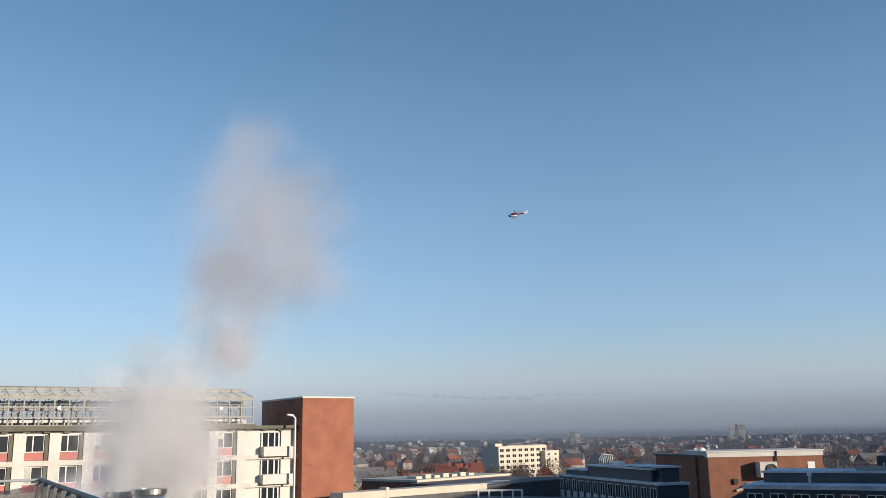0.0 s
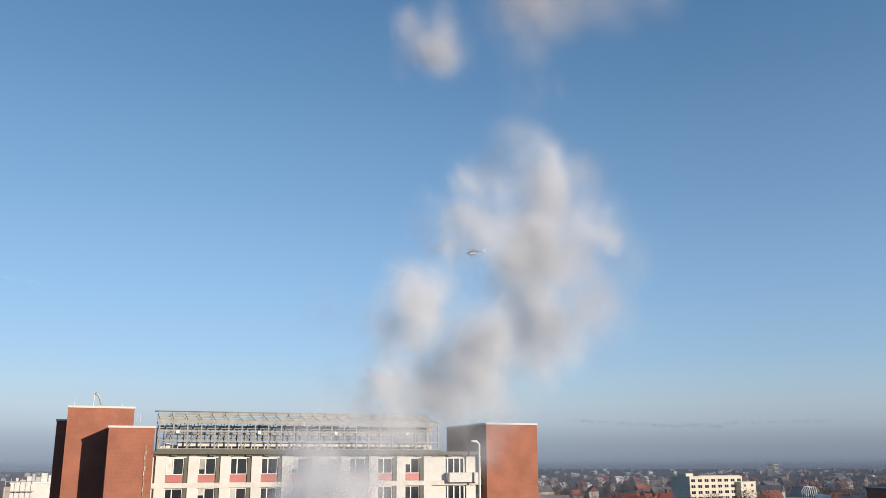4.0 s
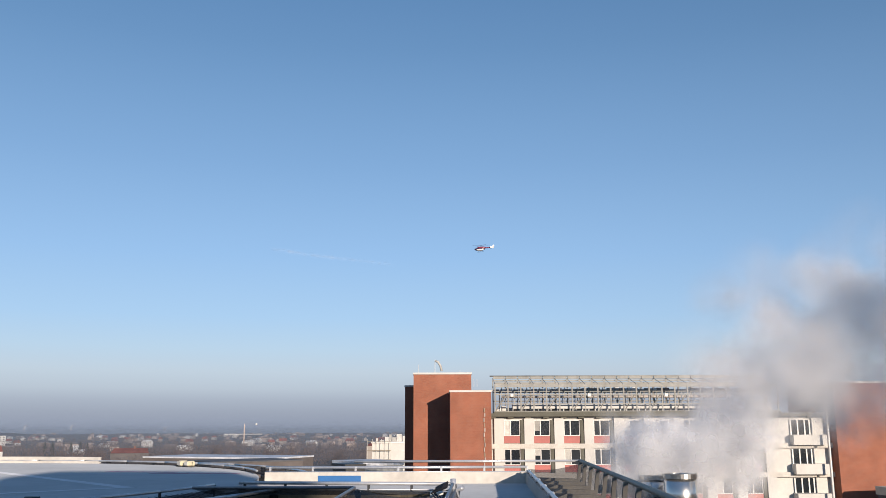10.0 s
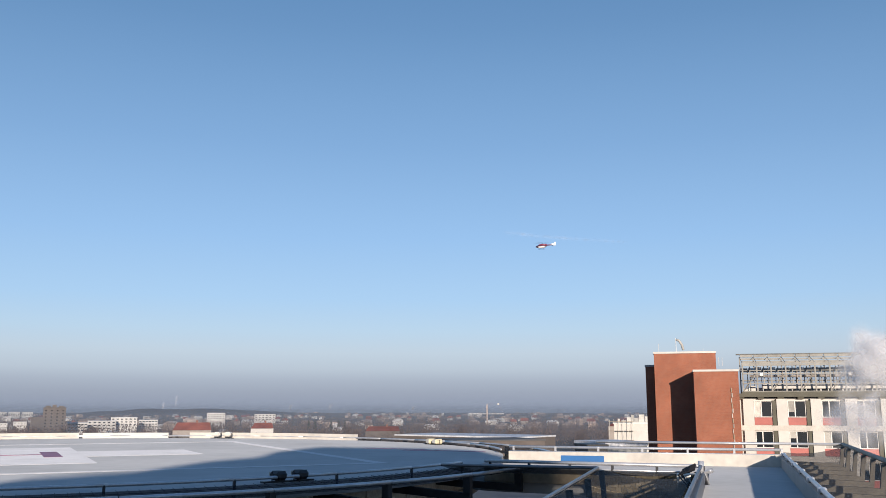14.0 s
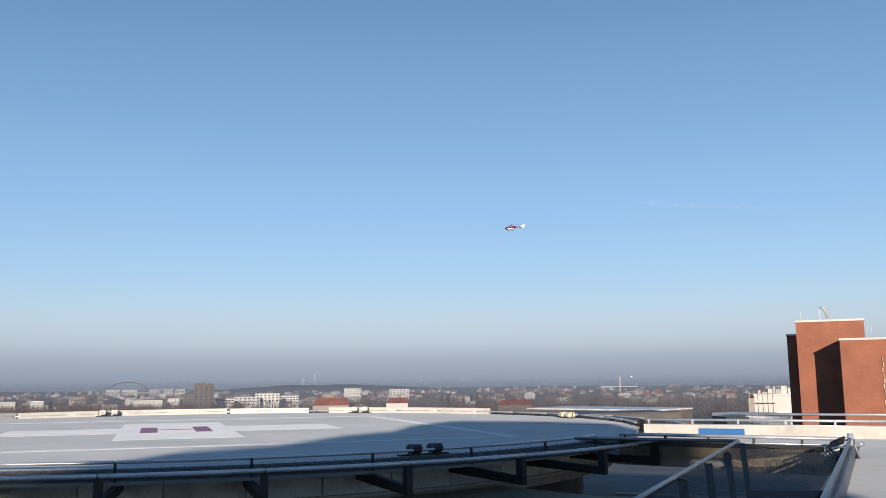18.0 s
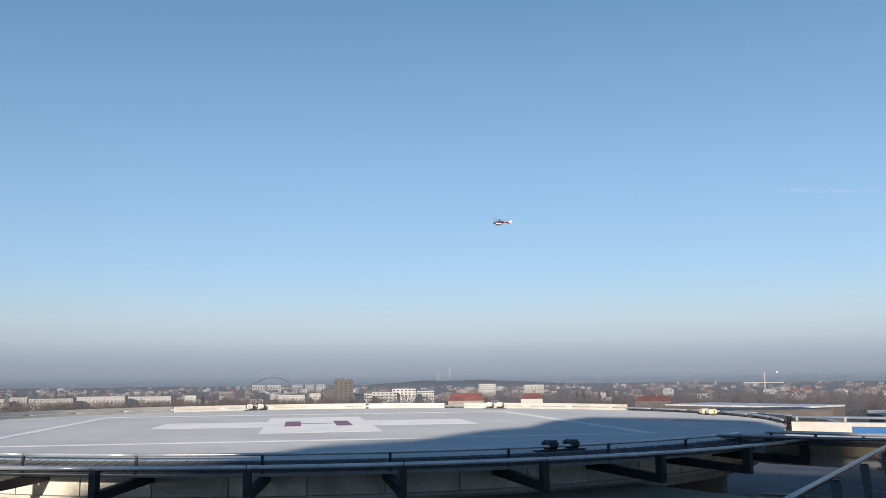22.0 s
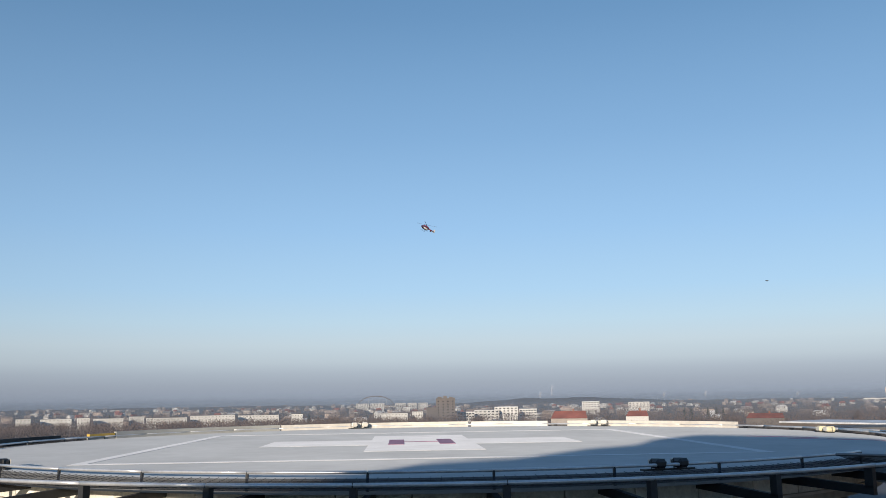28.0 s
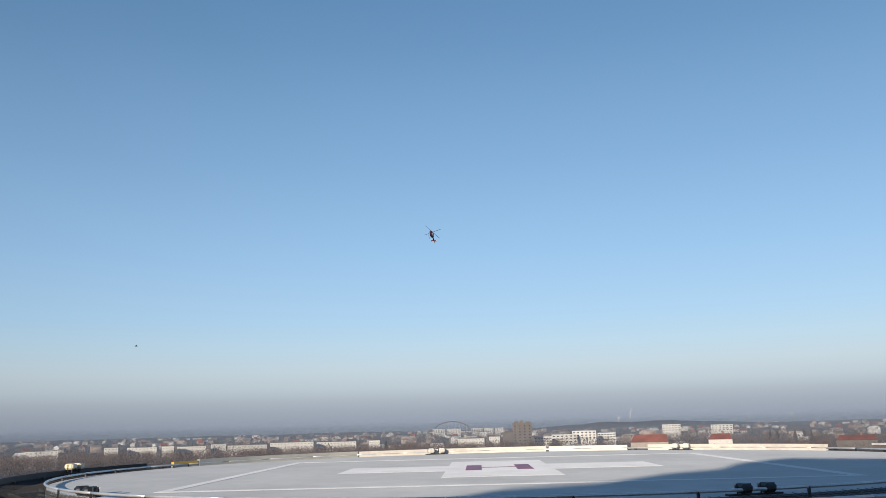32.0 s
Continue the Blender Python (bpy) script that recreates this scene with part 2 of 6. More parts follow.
M = {
    "deck": mat("deck_coating", (0.395, 0.402, 0.405), 0.75, vary=0.16, scale=0.35, bump=0.08, matte=0.5),
    "white_line": mat("white_marking", (0.60, 0.60, 0.61), 0.75, vary=0.14, scale=1.2, matte=0.5),
    "red_mark": mat("red_marking", (0.44, 0.19, 0.25), 0.6, vary=0.2, scale=1.5),
    "yellow": mat("yellow_paint", (0.55, 0.34, 0.06), 0.5, vary=0.2, scale=2),
    "concrete": mat("concrete", (0.42, 0.40, 0.36), 0.9, vary=0.35, scale=0.8, bump=0.3),
    "pale_concrete": mat("pale_concrete", (0.59, 0.55, 0.49), 0.9, vary=0.22, scale=0.8, bump=0.2),
    "wall_panel": mat("streaked_concrete_panel", (0.78, 0.75, 0.67), 0.9, vary=0.3, scale=2.2, bump=0.2, each=0.14),
    "galv": mat("galvanised_steel", (0.58, 0.59, 0.61), 0.32, 0.5, vary=0.2, scale=3),
    "dull_steel": mat("dull_weathered_steel", (0.17, 0.18, 0.20), 0.36, 0.6, vary=0.25, scale=3),
    "steel": mat("dark_steel", (0.022, 0.024, 0.028), 0.55, 0.0, vary=0.3, scale=2),
    "inox": mat("stainless_steel", (0.72, 0.70, 0.66), 0.24, 0.95, vary=0.12, scale=2),
    "brick": brick_mat("orange_red_brick", (0.34, 0.105, 0.052), (0.28, 0.080, 0.042), (0.28, 0.18, 0.13)),
    "brick_b": brick_mat("brown_red_brick", (0.25, 0.085, 0.045), (0.20, 0.065, 0.035), (0.22, 0.15, 0.11)),
    "white": mat("white_render", (0.60, 0.575, 0.53), 0.8, vary=0.12, scale=0.3),
    "cream": mat("cream_render", (0.56, 0.50, 0.41), 0.8, vary=0.15, scale=0.3),
    "grey_panel": mat("grey_panel", (0.33, 0.33, 0.31), 0.7, vary=0.2, scale=0.5),
    "red_panel": mat("red_panel", (0.42, 0.12, 0.10), 0.55, vary=0.15, scale=0.8, each=0.12),
    "frame": mat("window_frame", (0.72, 0.70, 0.66), 0.5, vary=0.1, scale=2),
    "glass": glass_mat("window_glass"),
    "curtain": mat("curtain", (0.5, 0.48, 0.44), 0.9, vary=0.3, scale=1.5, each=0.3),
    "roof": mat("bitumen_roof", (0.10, 0.10, 0.105), 0.85, vary=0.35, scale=0.3, bump=0.2),
    "frost": mat("frosted_roof", (0.62, 0.63, 0.65), 0.8, vary=0.4, scale=0.25, bump=0.2),
    "slats": mat("weathered_boards", (0.30, 0.25, 0.18), 0.85, vary=0.4, scale=1.2, bump=0.3),
    "blue": mat("blue_sign", (0.03, 0.14, 0.36), 0.4, vary=0.12, scale=2),
    "blue_cladding": mat("blue_grey_cladding", (0.035, 0.045, 0.06), 0.5, vary=0.2, scale=0.5),
    "tile": mat("red_roof_tiles", (0.24, 0.075, 0.05), 0.8, vary=0.35, scale=0.15, each=0.25),
    "grey_tile": mat("grey_roof_tiles", (0.16, 0.15, 0.15), 0.8, vary=0.35, scale=0.15, each=0.25),
    "house": mat("house_render", (0.40, 0.35, 0.31), 0.85, vary=0.25, scale=0.05, each=0.3),
    "far_mixed": mat("far_walls", (0.34, 0.27, 0.23), 0.85, vary=0.2, scale=0.02, each=0.5),
    "far_white": mat("far_white_walls", (0.62, 0.60, 0.57), 0.8, vary=0.15, scale=0.05, each=0.15),
    "far_brown": mat("brown_concrete", (0.13, 0.11, 0.10), 0.85, vary=0.25, scale=0.1),
    "ground": mat("town_ground", (0.07, 0.065, 0.055), 0.95, vary=0.4, scale=0.006, tint=(0.035, 0.032, 0.03)),
    "twigs": mat("bare_twigs", (0.115, 0.085, 0.078), 0.95, vary=0.35, scale=0.012, each=0.2),
    "rust_twigs": mat("rusty_leaves", (0.12, 0.07, 0.048), 0.95, vary=0.3, scale=0.05, each=0.3),
    "needles": mat("conifer_needles", (0.03, 0.04, 0.025), 0.95, vary=0.3, scale=0.1, each=0.3),
    "bark": mat("bark", (0.06, 0.05, 0.04), 0.95, vary=0.3, scale=2),
    "heli_white": mat("white_aircraft_paint", (0.8, 0.8, 0.8), 0.25, vary=0.05, scale=1),
    "heli_red": mat("red_aircraft_paint", (0.22, 0.03, 0.06), 0.3, vary=0.1, scale=1),
    "heli_dark": mat("dark_aircraft_trim", (0.03, 0.03, 0.04), 0.3, vary=0.2, scale=1),
    "feather": mat("dark_feathers", (0.05, 0.045, 0.04), 0.8, vary=0.3, scale=5),
    "heli_navy": mat("dark_purple_hull", (0.055, 0.03, 0.06), 0.35, vary=0.1, scale=1),
    "lamp_white": mat("lamp_housing", (0.78, 0.74, 0.66), 0.4, vary=0.1, scale=3),
    "lamp_yellow": mat("yellow_lamp_housing", (0.7, 0.62, 0.42), 0.4, vary=0.15, scale=3),
    "black": mat("black_plastic", (0.02, 0.02, 0.022), 0.5, vary=0.3, scale=3),
    "lens": glass_mat("lamp_lens", (0.7, 0.66, 0.58), 0.15),
    "net": mat("safety_net_wire", (0.012, 0.012, 0.014), 0.8, 0.0, vary=0.2, scale=3),
    "steam": steam_mat("steam", 0.24, (0.80, 0.80, 0.81, 1), 0.5),
    "billow": steam_mat("thick_steam", 0.32, (0.86, 0.86, 0.87, 1), 0.5, 0.9, 0.08, 0.6),
    "veil": steam_mat("fading_steam", 0.085, (0.74, 0.72, 0.73, 1), 0.5, 1.0, 0.03, 0.75),
    "mist": steam_mat("thin_steam", 0.03, (0.80, 0.77, 0.79, 1), 0.5, 0.9, 0.0, 0.8),
    "haze": haze_mat("haze_sheet_tint"),
    "screen": mat("weathered_screen_steel", (0.29, 0.28, 0.25), 0.6, 0.0, vary=0.3, scale=1),
    "olive": mat("olive_panel", (0.10, 0.095, 0.07), 0.7, vary=0.25, scale=0.8),
    "net_sheet": net_mat("knotted_net", (0.036, 0.042, 0.055), 0.42, 0.66),
    "walk_net": net_mat("dense_knotted_net", (0.022, 0.022, 0.024), 0.58, 0.85),
    "shingle": mat("weathered_shingles", (0.34, 0.29, 0.20), 0.9, vary=0.4, scale=3, bump=0.3, each=0.2),
    "beige": mat("beige_steel", (0.26, 0.23, 0.18), 0.6, 0.0, vary=0.3, scale=2),
    "smoke": steam_mat("smoke", 0.16, (0.85, 0.85, 0.87, 1), 0.5, 0),
    "thin_cloud": steam_mat("thin_cloud", 0.045, (0.85, 0.85, 0.87, 1), 0.5, 0),
    "grey_cloud": steam_mat("grey_cloud", 0.05, (0.10, 0.12, 0.15, 1), 0.5, 0),
}


# ---- building blocks ----
def thing(name, at, label, category, rz=0.0, group="", kind=""):
    ob = new(name)
    ob.matrix_world = pose(*at, 0, 0, rz)
    ob.empty_display_size = 0.2
    return tagged(ob, label, category, group, kind)


def mesh(name, bm, material, smooth=False):
    me = bpy.data.meshes.new(name)
    if smooth:
        for f in bm.faces:
            f.smooth = True
    bm.to_mesh(me)
    bm.free()
    for m in material if isinstance(material, (list, tuple)) else [material]:
        me.materials.append(M[m])
    return me


def part(name, bm, material, parent=None, label="", smooth=False):
    ob = new(name, mesh(name, bm, material, smooth))
    if parent:
        ob.parent = parent
    return tagged(ob, label)


def box(x0, x1, y0, y1, z0, z1, bm=None, bevel=0.0):
    bm = bm or bmesh.new()
    v = [bm.verts.new((x, y, z)) for z in (z0, z1) for x, y in ((x0, y0), (x1, y0), (x1, y1), (x0, y1))]
    fs = [bm.faces.new([v[i] for i in q]) for q in ((3, 2, 1, 0), (4, 5, 6, 7), (0, 1, 5, 4), (1, 2, 6, 5), (2, 3, 7, 6), (3, 0, 4, 7))]
    if bevel:
        bmesh.ops.bevel(bm, geom=list({e for f in fs for e in f.edges}), offset=bevel, segments=1, affect="EDGES")
    return bm


def prism(poly, z0, z1, bm=None, top=None):
    bm = bm or bmesh.new()
    lo = [bm.verts.new((x, y, z0)) for x, y in poly]
    hi = [bm.verts.new((x, y, z1)) for x, y in (top or poly)]
    n = len(poly)
    bm.faces.new(lo[::-1])
    bm.faces.new(hi)
    for i in range(n):
        bm.faces.new((lo[i], lo[(i + 1) % n], hi[(i + 1) % n], hi[i]))
    return bm


def tube(pts, r, bm=None, n=8, closed=False):
    """A round bar through points."""
    bm = bm or bmesh.new()
    pts = [Vector(p) for p in pts]
    rings = []
    for i, p in enumerate(pts):
        a = pts[i - 1] if (i or closed) else p
        b = pts[(i + 1) % len(pts)] if (closed or i < len(pts) - 1) else p
        d = (b - a).normalized()
        s = d.cross(Vector((0, 0, 1)))
        s = s.normalized() if s.length > 1e-3 else Vector((1, 0, 0))
        u = s.cross(d)
        rings.append([bm.verts.new(p + r * (math.cos(k * math.tau / n) * s + math.sin(k * math.tau / n) * u)) for k in range(n)])
    m = len(rings)
    for i in range(m if closed else m - 1):
        a, b = rings[i], rings[(i + 1) % m]
        for k in range(n):
            bm.faces.new((a[k], a[(k + 1) % n], b[(k + 1) % n], b[k]))
    if not closed:
        bm.faces.new(rings[0][::-1])
        bm.faces.new(rings[-1])
    return bm


def ring(r0, r1, z0, z1, a0=0.0, a1=360.0, n=96, bm=None):
    """A ring of box section round the origin, between two azimuths."""
    bm = bm or bmesh.new()
    full = a1 - a0 >= 360
    k = n if full else n + 1
    rows = []
    for i in range(k):
        a = radians(a0 + (a1 - a0) * i / n)
        s, c = math.sin(a), math.cos(a)
        rows.append([bm.verts.new((r * s, r * c, z)) for r, z in ((r0, z0), (r1, z0), (r1, z1), (r0, z1))])
    for i in range(k if full else k - 1):
        a, b = rows[i], rows[(i + 1) % k]
        for j in range(4):
            bm.faces.new((a[j], b[j], b[(j + 1) % 4], a[(j + 1) % 4]))
    if not full:
        bm.faces.new(rows[0])
        bm.faces.new(rows[-1][::-1])
    bmesh.ops.recalc_face_normals(bm, faces=bm.faces[:])
    return bm


def lathe(profile, n=24, bm=None):
    bm = bm or bmesh.new()
    rows = [[bm.verts.new((r * math.cos(k * math.tau / n), r * math.sin(k * math.tau / n), z)) for k in range(n)] for r, z in profile]
    for a, b in zip(rows, rows[1:]):
        for k in range(n):
            bm.faces.new((a[k], a[(k + 1) % n], b[(k + 1) % n], b[k]))
    bm.faces.new(rows[0][::-1])
    bm.faces.new(rows[-1])
    return bm


def vapour(name, material, flakes, parent=None, label=""):
    """A cloud of soft round flakes, each (centre, facing, radius, weight), as one mesh."""
    verts, faces, dens = [], [], []
    for c, nrm, r, wt in flakes:
        nrm = nrm.normalized()
        u = nrm.orthogonal().normalized()
        w_ = nrm.cross(u)
        k = len(verts)
        verts.append(tuple(c + nrm * (0.12 * r)))
        dens.append(wt)
        for i in range(8):
            a = i * math.tau / 8
            verts.append(tuple(c + u * (r * math.cos(a)) + w_ * (r * math.sin(a))))
            dens.append(0.0)
            faces.append((k, k + 1 + i, k + 1 + (i + 1) % 8))
    me = bpy.data.meshes.new(name)
    me.from_pydata(verts, [], faces)
    me.attributes.new("thickness", "FLOAT", "POINT").data.foreach_set("value", dens)
    me.materials.append(M[material])
    for p in me.polygons:
        p.use_smooth = True
    return me


def structure(name, bm, material, label, category="", at=(0, 0, 0), rz=0.0):
    ob = new(name, mesh(name, bm, material))
    ob.matrix_world = pose(*at, 0, 0, rz)
    return tagged(ob, label, category or name.split("_")[0], kind="structure")


# ---- ground ----
ground = structure("ground", prism([(4900 * math.sin(k * math.tau / 64), 4900 * math.cos(k * math.tau / 64)) for k in range(64)][::-1], -1.0, 0.0),
                   "ground", "dark winter ground of a town reaching the horizon", "ground")

# ---- helipad ----
DECK = EYE.z - 1.24
PAD = (-27.2, 2.0, DECK)
PAD_R, NET_R = 12.9, 14.3
TURN = 2.1
pad = thing("helipad", PAD, "round grey rooftop helipad with white cross and red letter", "helipad")


def on_pad(name, bm, material, label="", rz=0.0):
    ob = part(name, bm, material, pad, label)
    ob.matrix_basis = pose(0, 0, 0, 0, 0, rz)
    return ob


circle = lambda r, n=96: [(r * math.sin(-k * math.tau / n), r * math.cos(-k * math.tau / n)) for k in range(n)]
on_pad("deck", prism(circle(PAD_R), -0.25, 0.0), "deck", "worn grey deck coating")
on_pad("ring_wall", ring(11.7, 12.25, -0.85, -0.25), "concrete", "grey concrete ring wall under the deck")
panel_mesh = mesh("wall_panel", ring(12.25, 12.31, -0.62, -0.26, 0.06, 5.94, 4), "wall_panel")
for k in range(60):
    ob = new("wall_panel", panel_mesh)
    ob.parent = pad
    ob.matrix_basis = pose(0, 0, 0, 0, 0, -6 * k)
on_pad("wall_lip", ring(12.2, 12.36, -0.68, -0.63), "pale_concrete", "pale lip along the foot of the ring wall")
on_pad("apron", ring(12.2, 15.2, -0.86, -0.74, 66, 196, 48), "slats", "weathered brown roofing round the foot of the wall")
# dark roof colour stands in for the shaded void below the deck
on_pad("plinth", prism(circle(11.4, 48), -3.4, -0.25), "roof")

# cross of nine metres with the letter, and the touchdown square of fifteen; 4 mm above the deck
CX, CY = 0.85, -0.43


def flat(x0, x1, y0, y1, z=0.006):
    return box(CX + x0, CX + x1, CY + y0, CY + y1, 0.001, z)


on_pad("cross", prism([(CX + x, CY + y) for x, y in ((-1.5, -4.5), (1.5, -4.5), (1.5, -1.5), (4.5, -1.5), (4.5, 1.5), (1.5, 1.5),
                                                     (1.5, 4.5), (-1.5, 4.5), (-1.5, 1.5), (-4.5, 1.5), (-4.5, -1.5), (-1.5, -1.5))], 0.001, 0.006),
       "white_line", "white cross", rz=-TURN)
for name, r in (("letter_bar", (-1.5, 1.5, -0.95, -0.5)), ("letter_bar", (-1.5, 1.5, 0.5, 0.95)), ("letter_bar", (-0.15, 0.15, -0.5, 0.5))):
    on_pad(name, flat(*r, z=0.011), "red_mark", "red bar of the letter H", rz=-TURN)
for r in ((-7.5, 7.5, -7.5, -7.2), (-7.5, 7.5, 7.2, 7.5), (-7.5, -7.2, -7.2, 7.2), (7.2, 7.5, -7.2, 7.2)):
    on_pad("border_line", flat(*r), "white_line", "white line of the square", rz=-TURN)

for x_, y_, l_ in ((2.0, 10.0, 2.2), (4.3, 11.0, 1.6), (3.4, 10.2, 1.2)):
    b_ = on_pad("stencil_bar", box(-l_ / 2, l_ / 2, -0.14, 0.14, 0.001, 0.006), "red_mark", "muted red bar on the deck")
    b_.matrix_basis = pose(x_, y_, 0, 0, 0, 36)

# safety net round the deck: brackets, outer rail, rim rail, wire panels
STEP = 9.0
bracket_mesh = None
for k in range(40):
    a = k * STEP
    if 26 < a < 46:
        continue
    rz = -a
    if bracket_mesh is None:
        bm = box(-0.05, 0.05, NET_R - 0.17, NET_R - 0.02, -0.34, 0.02)
        vs = [(x, y, z) for x in (-0.05, 0.05) for y, z in ((12.2, -0.38), (NET_R - 0.02, -0.46), (NET_R - 0.02, -0.32), (12.2, -0.22))]
        v = [bm.verts.new(p) for p in vs]
        for q in ((0, 1, 2, 3), (7, 6, 5, 4), (0, 4, 5, 1), (1, 5, 6, 2), (2, 6, 7, 3), (3, 7, 4, 0)):
            bm.faces.new([v[i] for i in q])
        bracket_mesh = mesh("net_bracket", bm, "steel")
        h = radians(STEP)
        outer = tube([(NET_R * math.sin(t * h), NET_R * math.cos(t * h), 0.03) for t in (0.005, 0.25, 0.5, 0.75, 0.995)], 0.035, n=6)
        outer_mesh = mesh("outer_rail", outer, "galv", True)
        rim = tube([(PAD_R * math.sin(t * h), PAD_R * math.cos(t * h), 0.10) for t in (0.005, 0.25, 0.5, 0.75, 0.995)], 0.03, n=6)
        rim_mesh = mesh("rim_rail", rim, "galv", True)
        post_mesh = mesh("rim_post", box(-0.02, 0.02, PAD_R - 0.02, PAD_R + 0.02, -0.2, 0.10), "steel")
        net = bmesh.new()
        for i in range(1, 7):
            r = PAD_R + (NET_R - PAD_R) * i / 7
            ring(r - 0.004, r + 0.004, -0.10 * math.sin(i / 7 * math.pi) + 0.02, -0.10 * math.sin(i / 7 * math.pi) + 0.026, 0, STEP, 4, net)
        for i in range(1, 12):
            a2 = radians(STEP * i / 12)
            d = Vector((math.sin(a2), math.cos(a2), 0))
            tube([d * PAD_R + Vector((0, 0, 0.02)), d * (PAD_R + 0.7) + Vector((0, 0, -0.08)), d * NET_R + Vector((0, 0, 0.02))], 0.004, net, 3)
        net_mesh = mesh("net_wire", net, "net")
        sheet = bmesh.new()
        prof = [(PAD_R + 0.02, 0.005), (PAD_R + 0.35, -0.09), (PAD_R + 0.7, -0.12), (PAD_R + 1.05, -0.08), (NET_R - 0.03, 0.0)]
        cols = [[sheet.verts.new((r * math.sin(h * t), r * math.cos(h * t), z)) for r, z in prof] for t in (0.0, 0.25, 0.5, 0.75, 1.0)]
        for ca, cb in zip(cols, cols[1:]):
            for i in range(4):
                sheet.faces.new((ca[i], ca[i + 1], cb[i + 1], cb[i]))
        sheet_mesh = mesh("net_panel", sheet, "net_sheet", True)
    for name, me in (("net_bracket", bracket_mesh), ("outer_rail", outer_mesh), ("rim_rail", rim_mesh), ("rim_post", post_mesh), ("net_wire", net_mesh), ("net_panel", sheet_mesh)):
        ob = new(name, me)
        ob.parent = pad
        ob.matrix_basis = pose(0, 0, 0, 0, 0, rz)

# pale upstand on the far rim, with a gap; white colours a taller lit stretch, grey a backlit one
for a0, a1, top, m, label in ((243.6, 281, 0.23, "pale_concrete", ""), (281.6, 297, 0.22, "white", "bright white stretch of upstand"), (301, 336, 0.23, "pale_concrete", ""),
                              (203.6, 209.2, 0.24, "yellow", "yellow stretch of upstand"), (209.5, 243.3, 0.24, "grey_panel", "")):
    on_pad("rim_upstand", ring(PAD_R - 0.02, PAD_R + 0.1, 0.10 if m == "yellow" else 0.0, 0.2 if m == "yellow" else top, a0, a1, 12), m, label)
on_pad("rim_upstand", ring(PAD_R, PAD_R + 0.1, 0.0, 0.10, 203.6, 209.2, 4), "grey_panel")

# added dark ring gives the net its dark look at a flat angle
on_pad("outer_upstand", ring(NET_R - 0.08, NET_R, -0.25, 0.16, 166, 204, 20), "steel", "dark ring standing for the net seen at a flat angle")

# ---- walkway to the helipad: its own frame runs along azimuth -45 ----
WALK = EYE.z - 1.45
gangway = thing("walkway", (0, 0, WALK), "grey coated walkway with low pale parapet and steel edges", "walkway", 45)


def kerb_x(y):
    """Where the kerb stands, y metres along the walkway; the walkway widens as it goes."""
    return 1.04 + 0.0305 * y


def left_x(y):
    return -0.46 + 0.0225 * y


def outer_x(y):
    return 2.27 + 0.0465 * y


part("deck", prism([(left_x(-3), -3), (kerb_x(-3), -3), (kerb_x(24), 24), (-5.3, 24), (-7.6, 21.5), (-4.6, 18.9), (left_x(18.05), 18.05)], -0.3, 0.0), "deck", gangway, "smooth grey coating")
part("parapet", box(-5.2, 1.9, 24.0, 24.25, -0.3, 0.30), "pale_concrete", gangway, "pale sunlit parapet")
part("kerb", prism([(kerb_x(1), 1.0), (kerb_x(1) + 0.07, 1.0), (kerb_x(24) + 0.07, 24.0), (kerb_x(24), 24.0)], -0.3, 0.28), "grey_panel", gangway, "low grey metal kerb")
part("edge_beam", prism([(left_x(1) - 0.15, 1.0), (left_x(1), 1.0), (left_x(18), 18.0), (left_x(18) - 0.15, 18.0)], -0.3, 0.26), "dull_steel", gangway)
part("edge_beam", prism([(-4.6, 18.75), (-0.2, 17.9), (-0.2, 18.05), (-4.6, 18.9)], -0.08, 0.2), "slats", gangway, "weathered boarding along the edge")
part("blue_plate", box(-3.76, -2.62, 23.97, 24.0, 0.03, 0.21), "blue", gangway, "blue plate on the parapet")


def rail(name, pts, r=0.035, parent=None, material="galv"):
    return part(name, tube(pts, r), material, parent or gangway, smooth=True)


rail("hand_rail", [(-0.12, 17.95, 0.36), (left_x(1) - 0.07, 1, 0.36)], 0.032, None, "dull_steel")
rail("hand_rail", [(-4.6, 18.8, 0.34), (-0.12, 17.95, 0.36)])
rail("hand_rail", [(kerb_x(23.6) + 0.06, 23.6, 0.34), (kerb_x(1) + 0.06, 1, 0.34)])
for k in range(12):
    y_ = 1.5 + 2.0 * k
    part("rail_post", box(kerb_x(y_) + 0.03, kerb_x(y_) + 0.09, y_ - 0.03, y_ + 0.03, 0.15, 0.34), "steel", gangway)
    part("rail_clamp", box(kerb_x(y_) + 0.0, kerb_x(y_) + 0.12, y_ - 0.05, y_ + 0.05, 0.3, 0.375, bevel=0.015), "galv", gangway)
rail("hand_rail", [(-5.2, 24.1, 0.42), (1.85, 24.1, 0.42)])
rail("hand_rail", [(-5.2, 24.05, 0.3), (1.85, 24.05, 0.3)], 0.022)
rail("hand_rail", [(-4.6, 18.8, 0.22), (-0.12, 17.95, 0.24)], 0.02)
rail("outer_rail", [(-3.0, 25.6, 0.52), (outer_x(25.6), 25.6, 0.52)])
rail("outer_rail", [(outer_x(25.6), 25.6, 0.52), (outer_x(1), 1, 0.52)], 0.05, None, "beige")
rail("outer_rail", [(-1.85, 15.9, 0.42), (-1.75, 1, 0.42)], 0.03, None, "dull_steel")
rail("outer_rail", [(-5.1, 17.2, 0.34), (-1.85, 15.9, 0.42)], 0.03, None, "dull_steel")


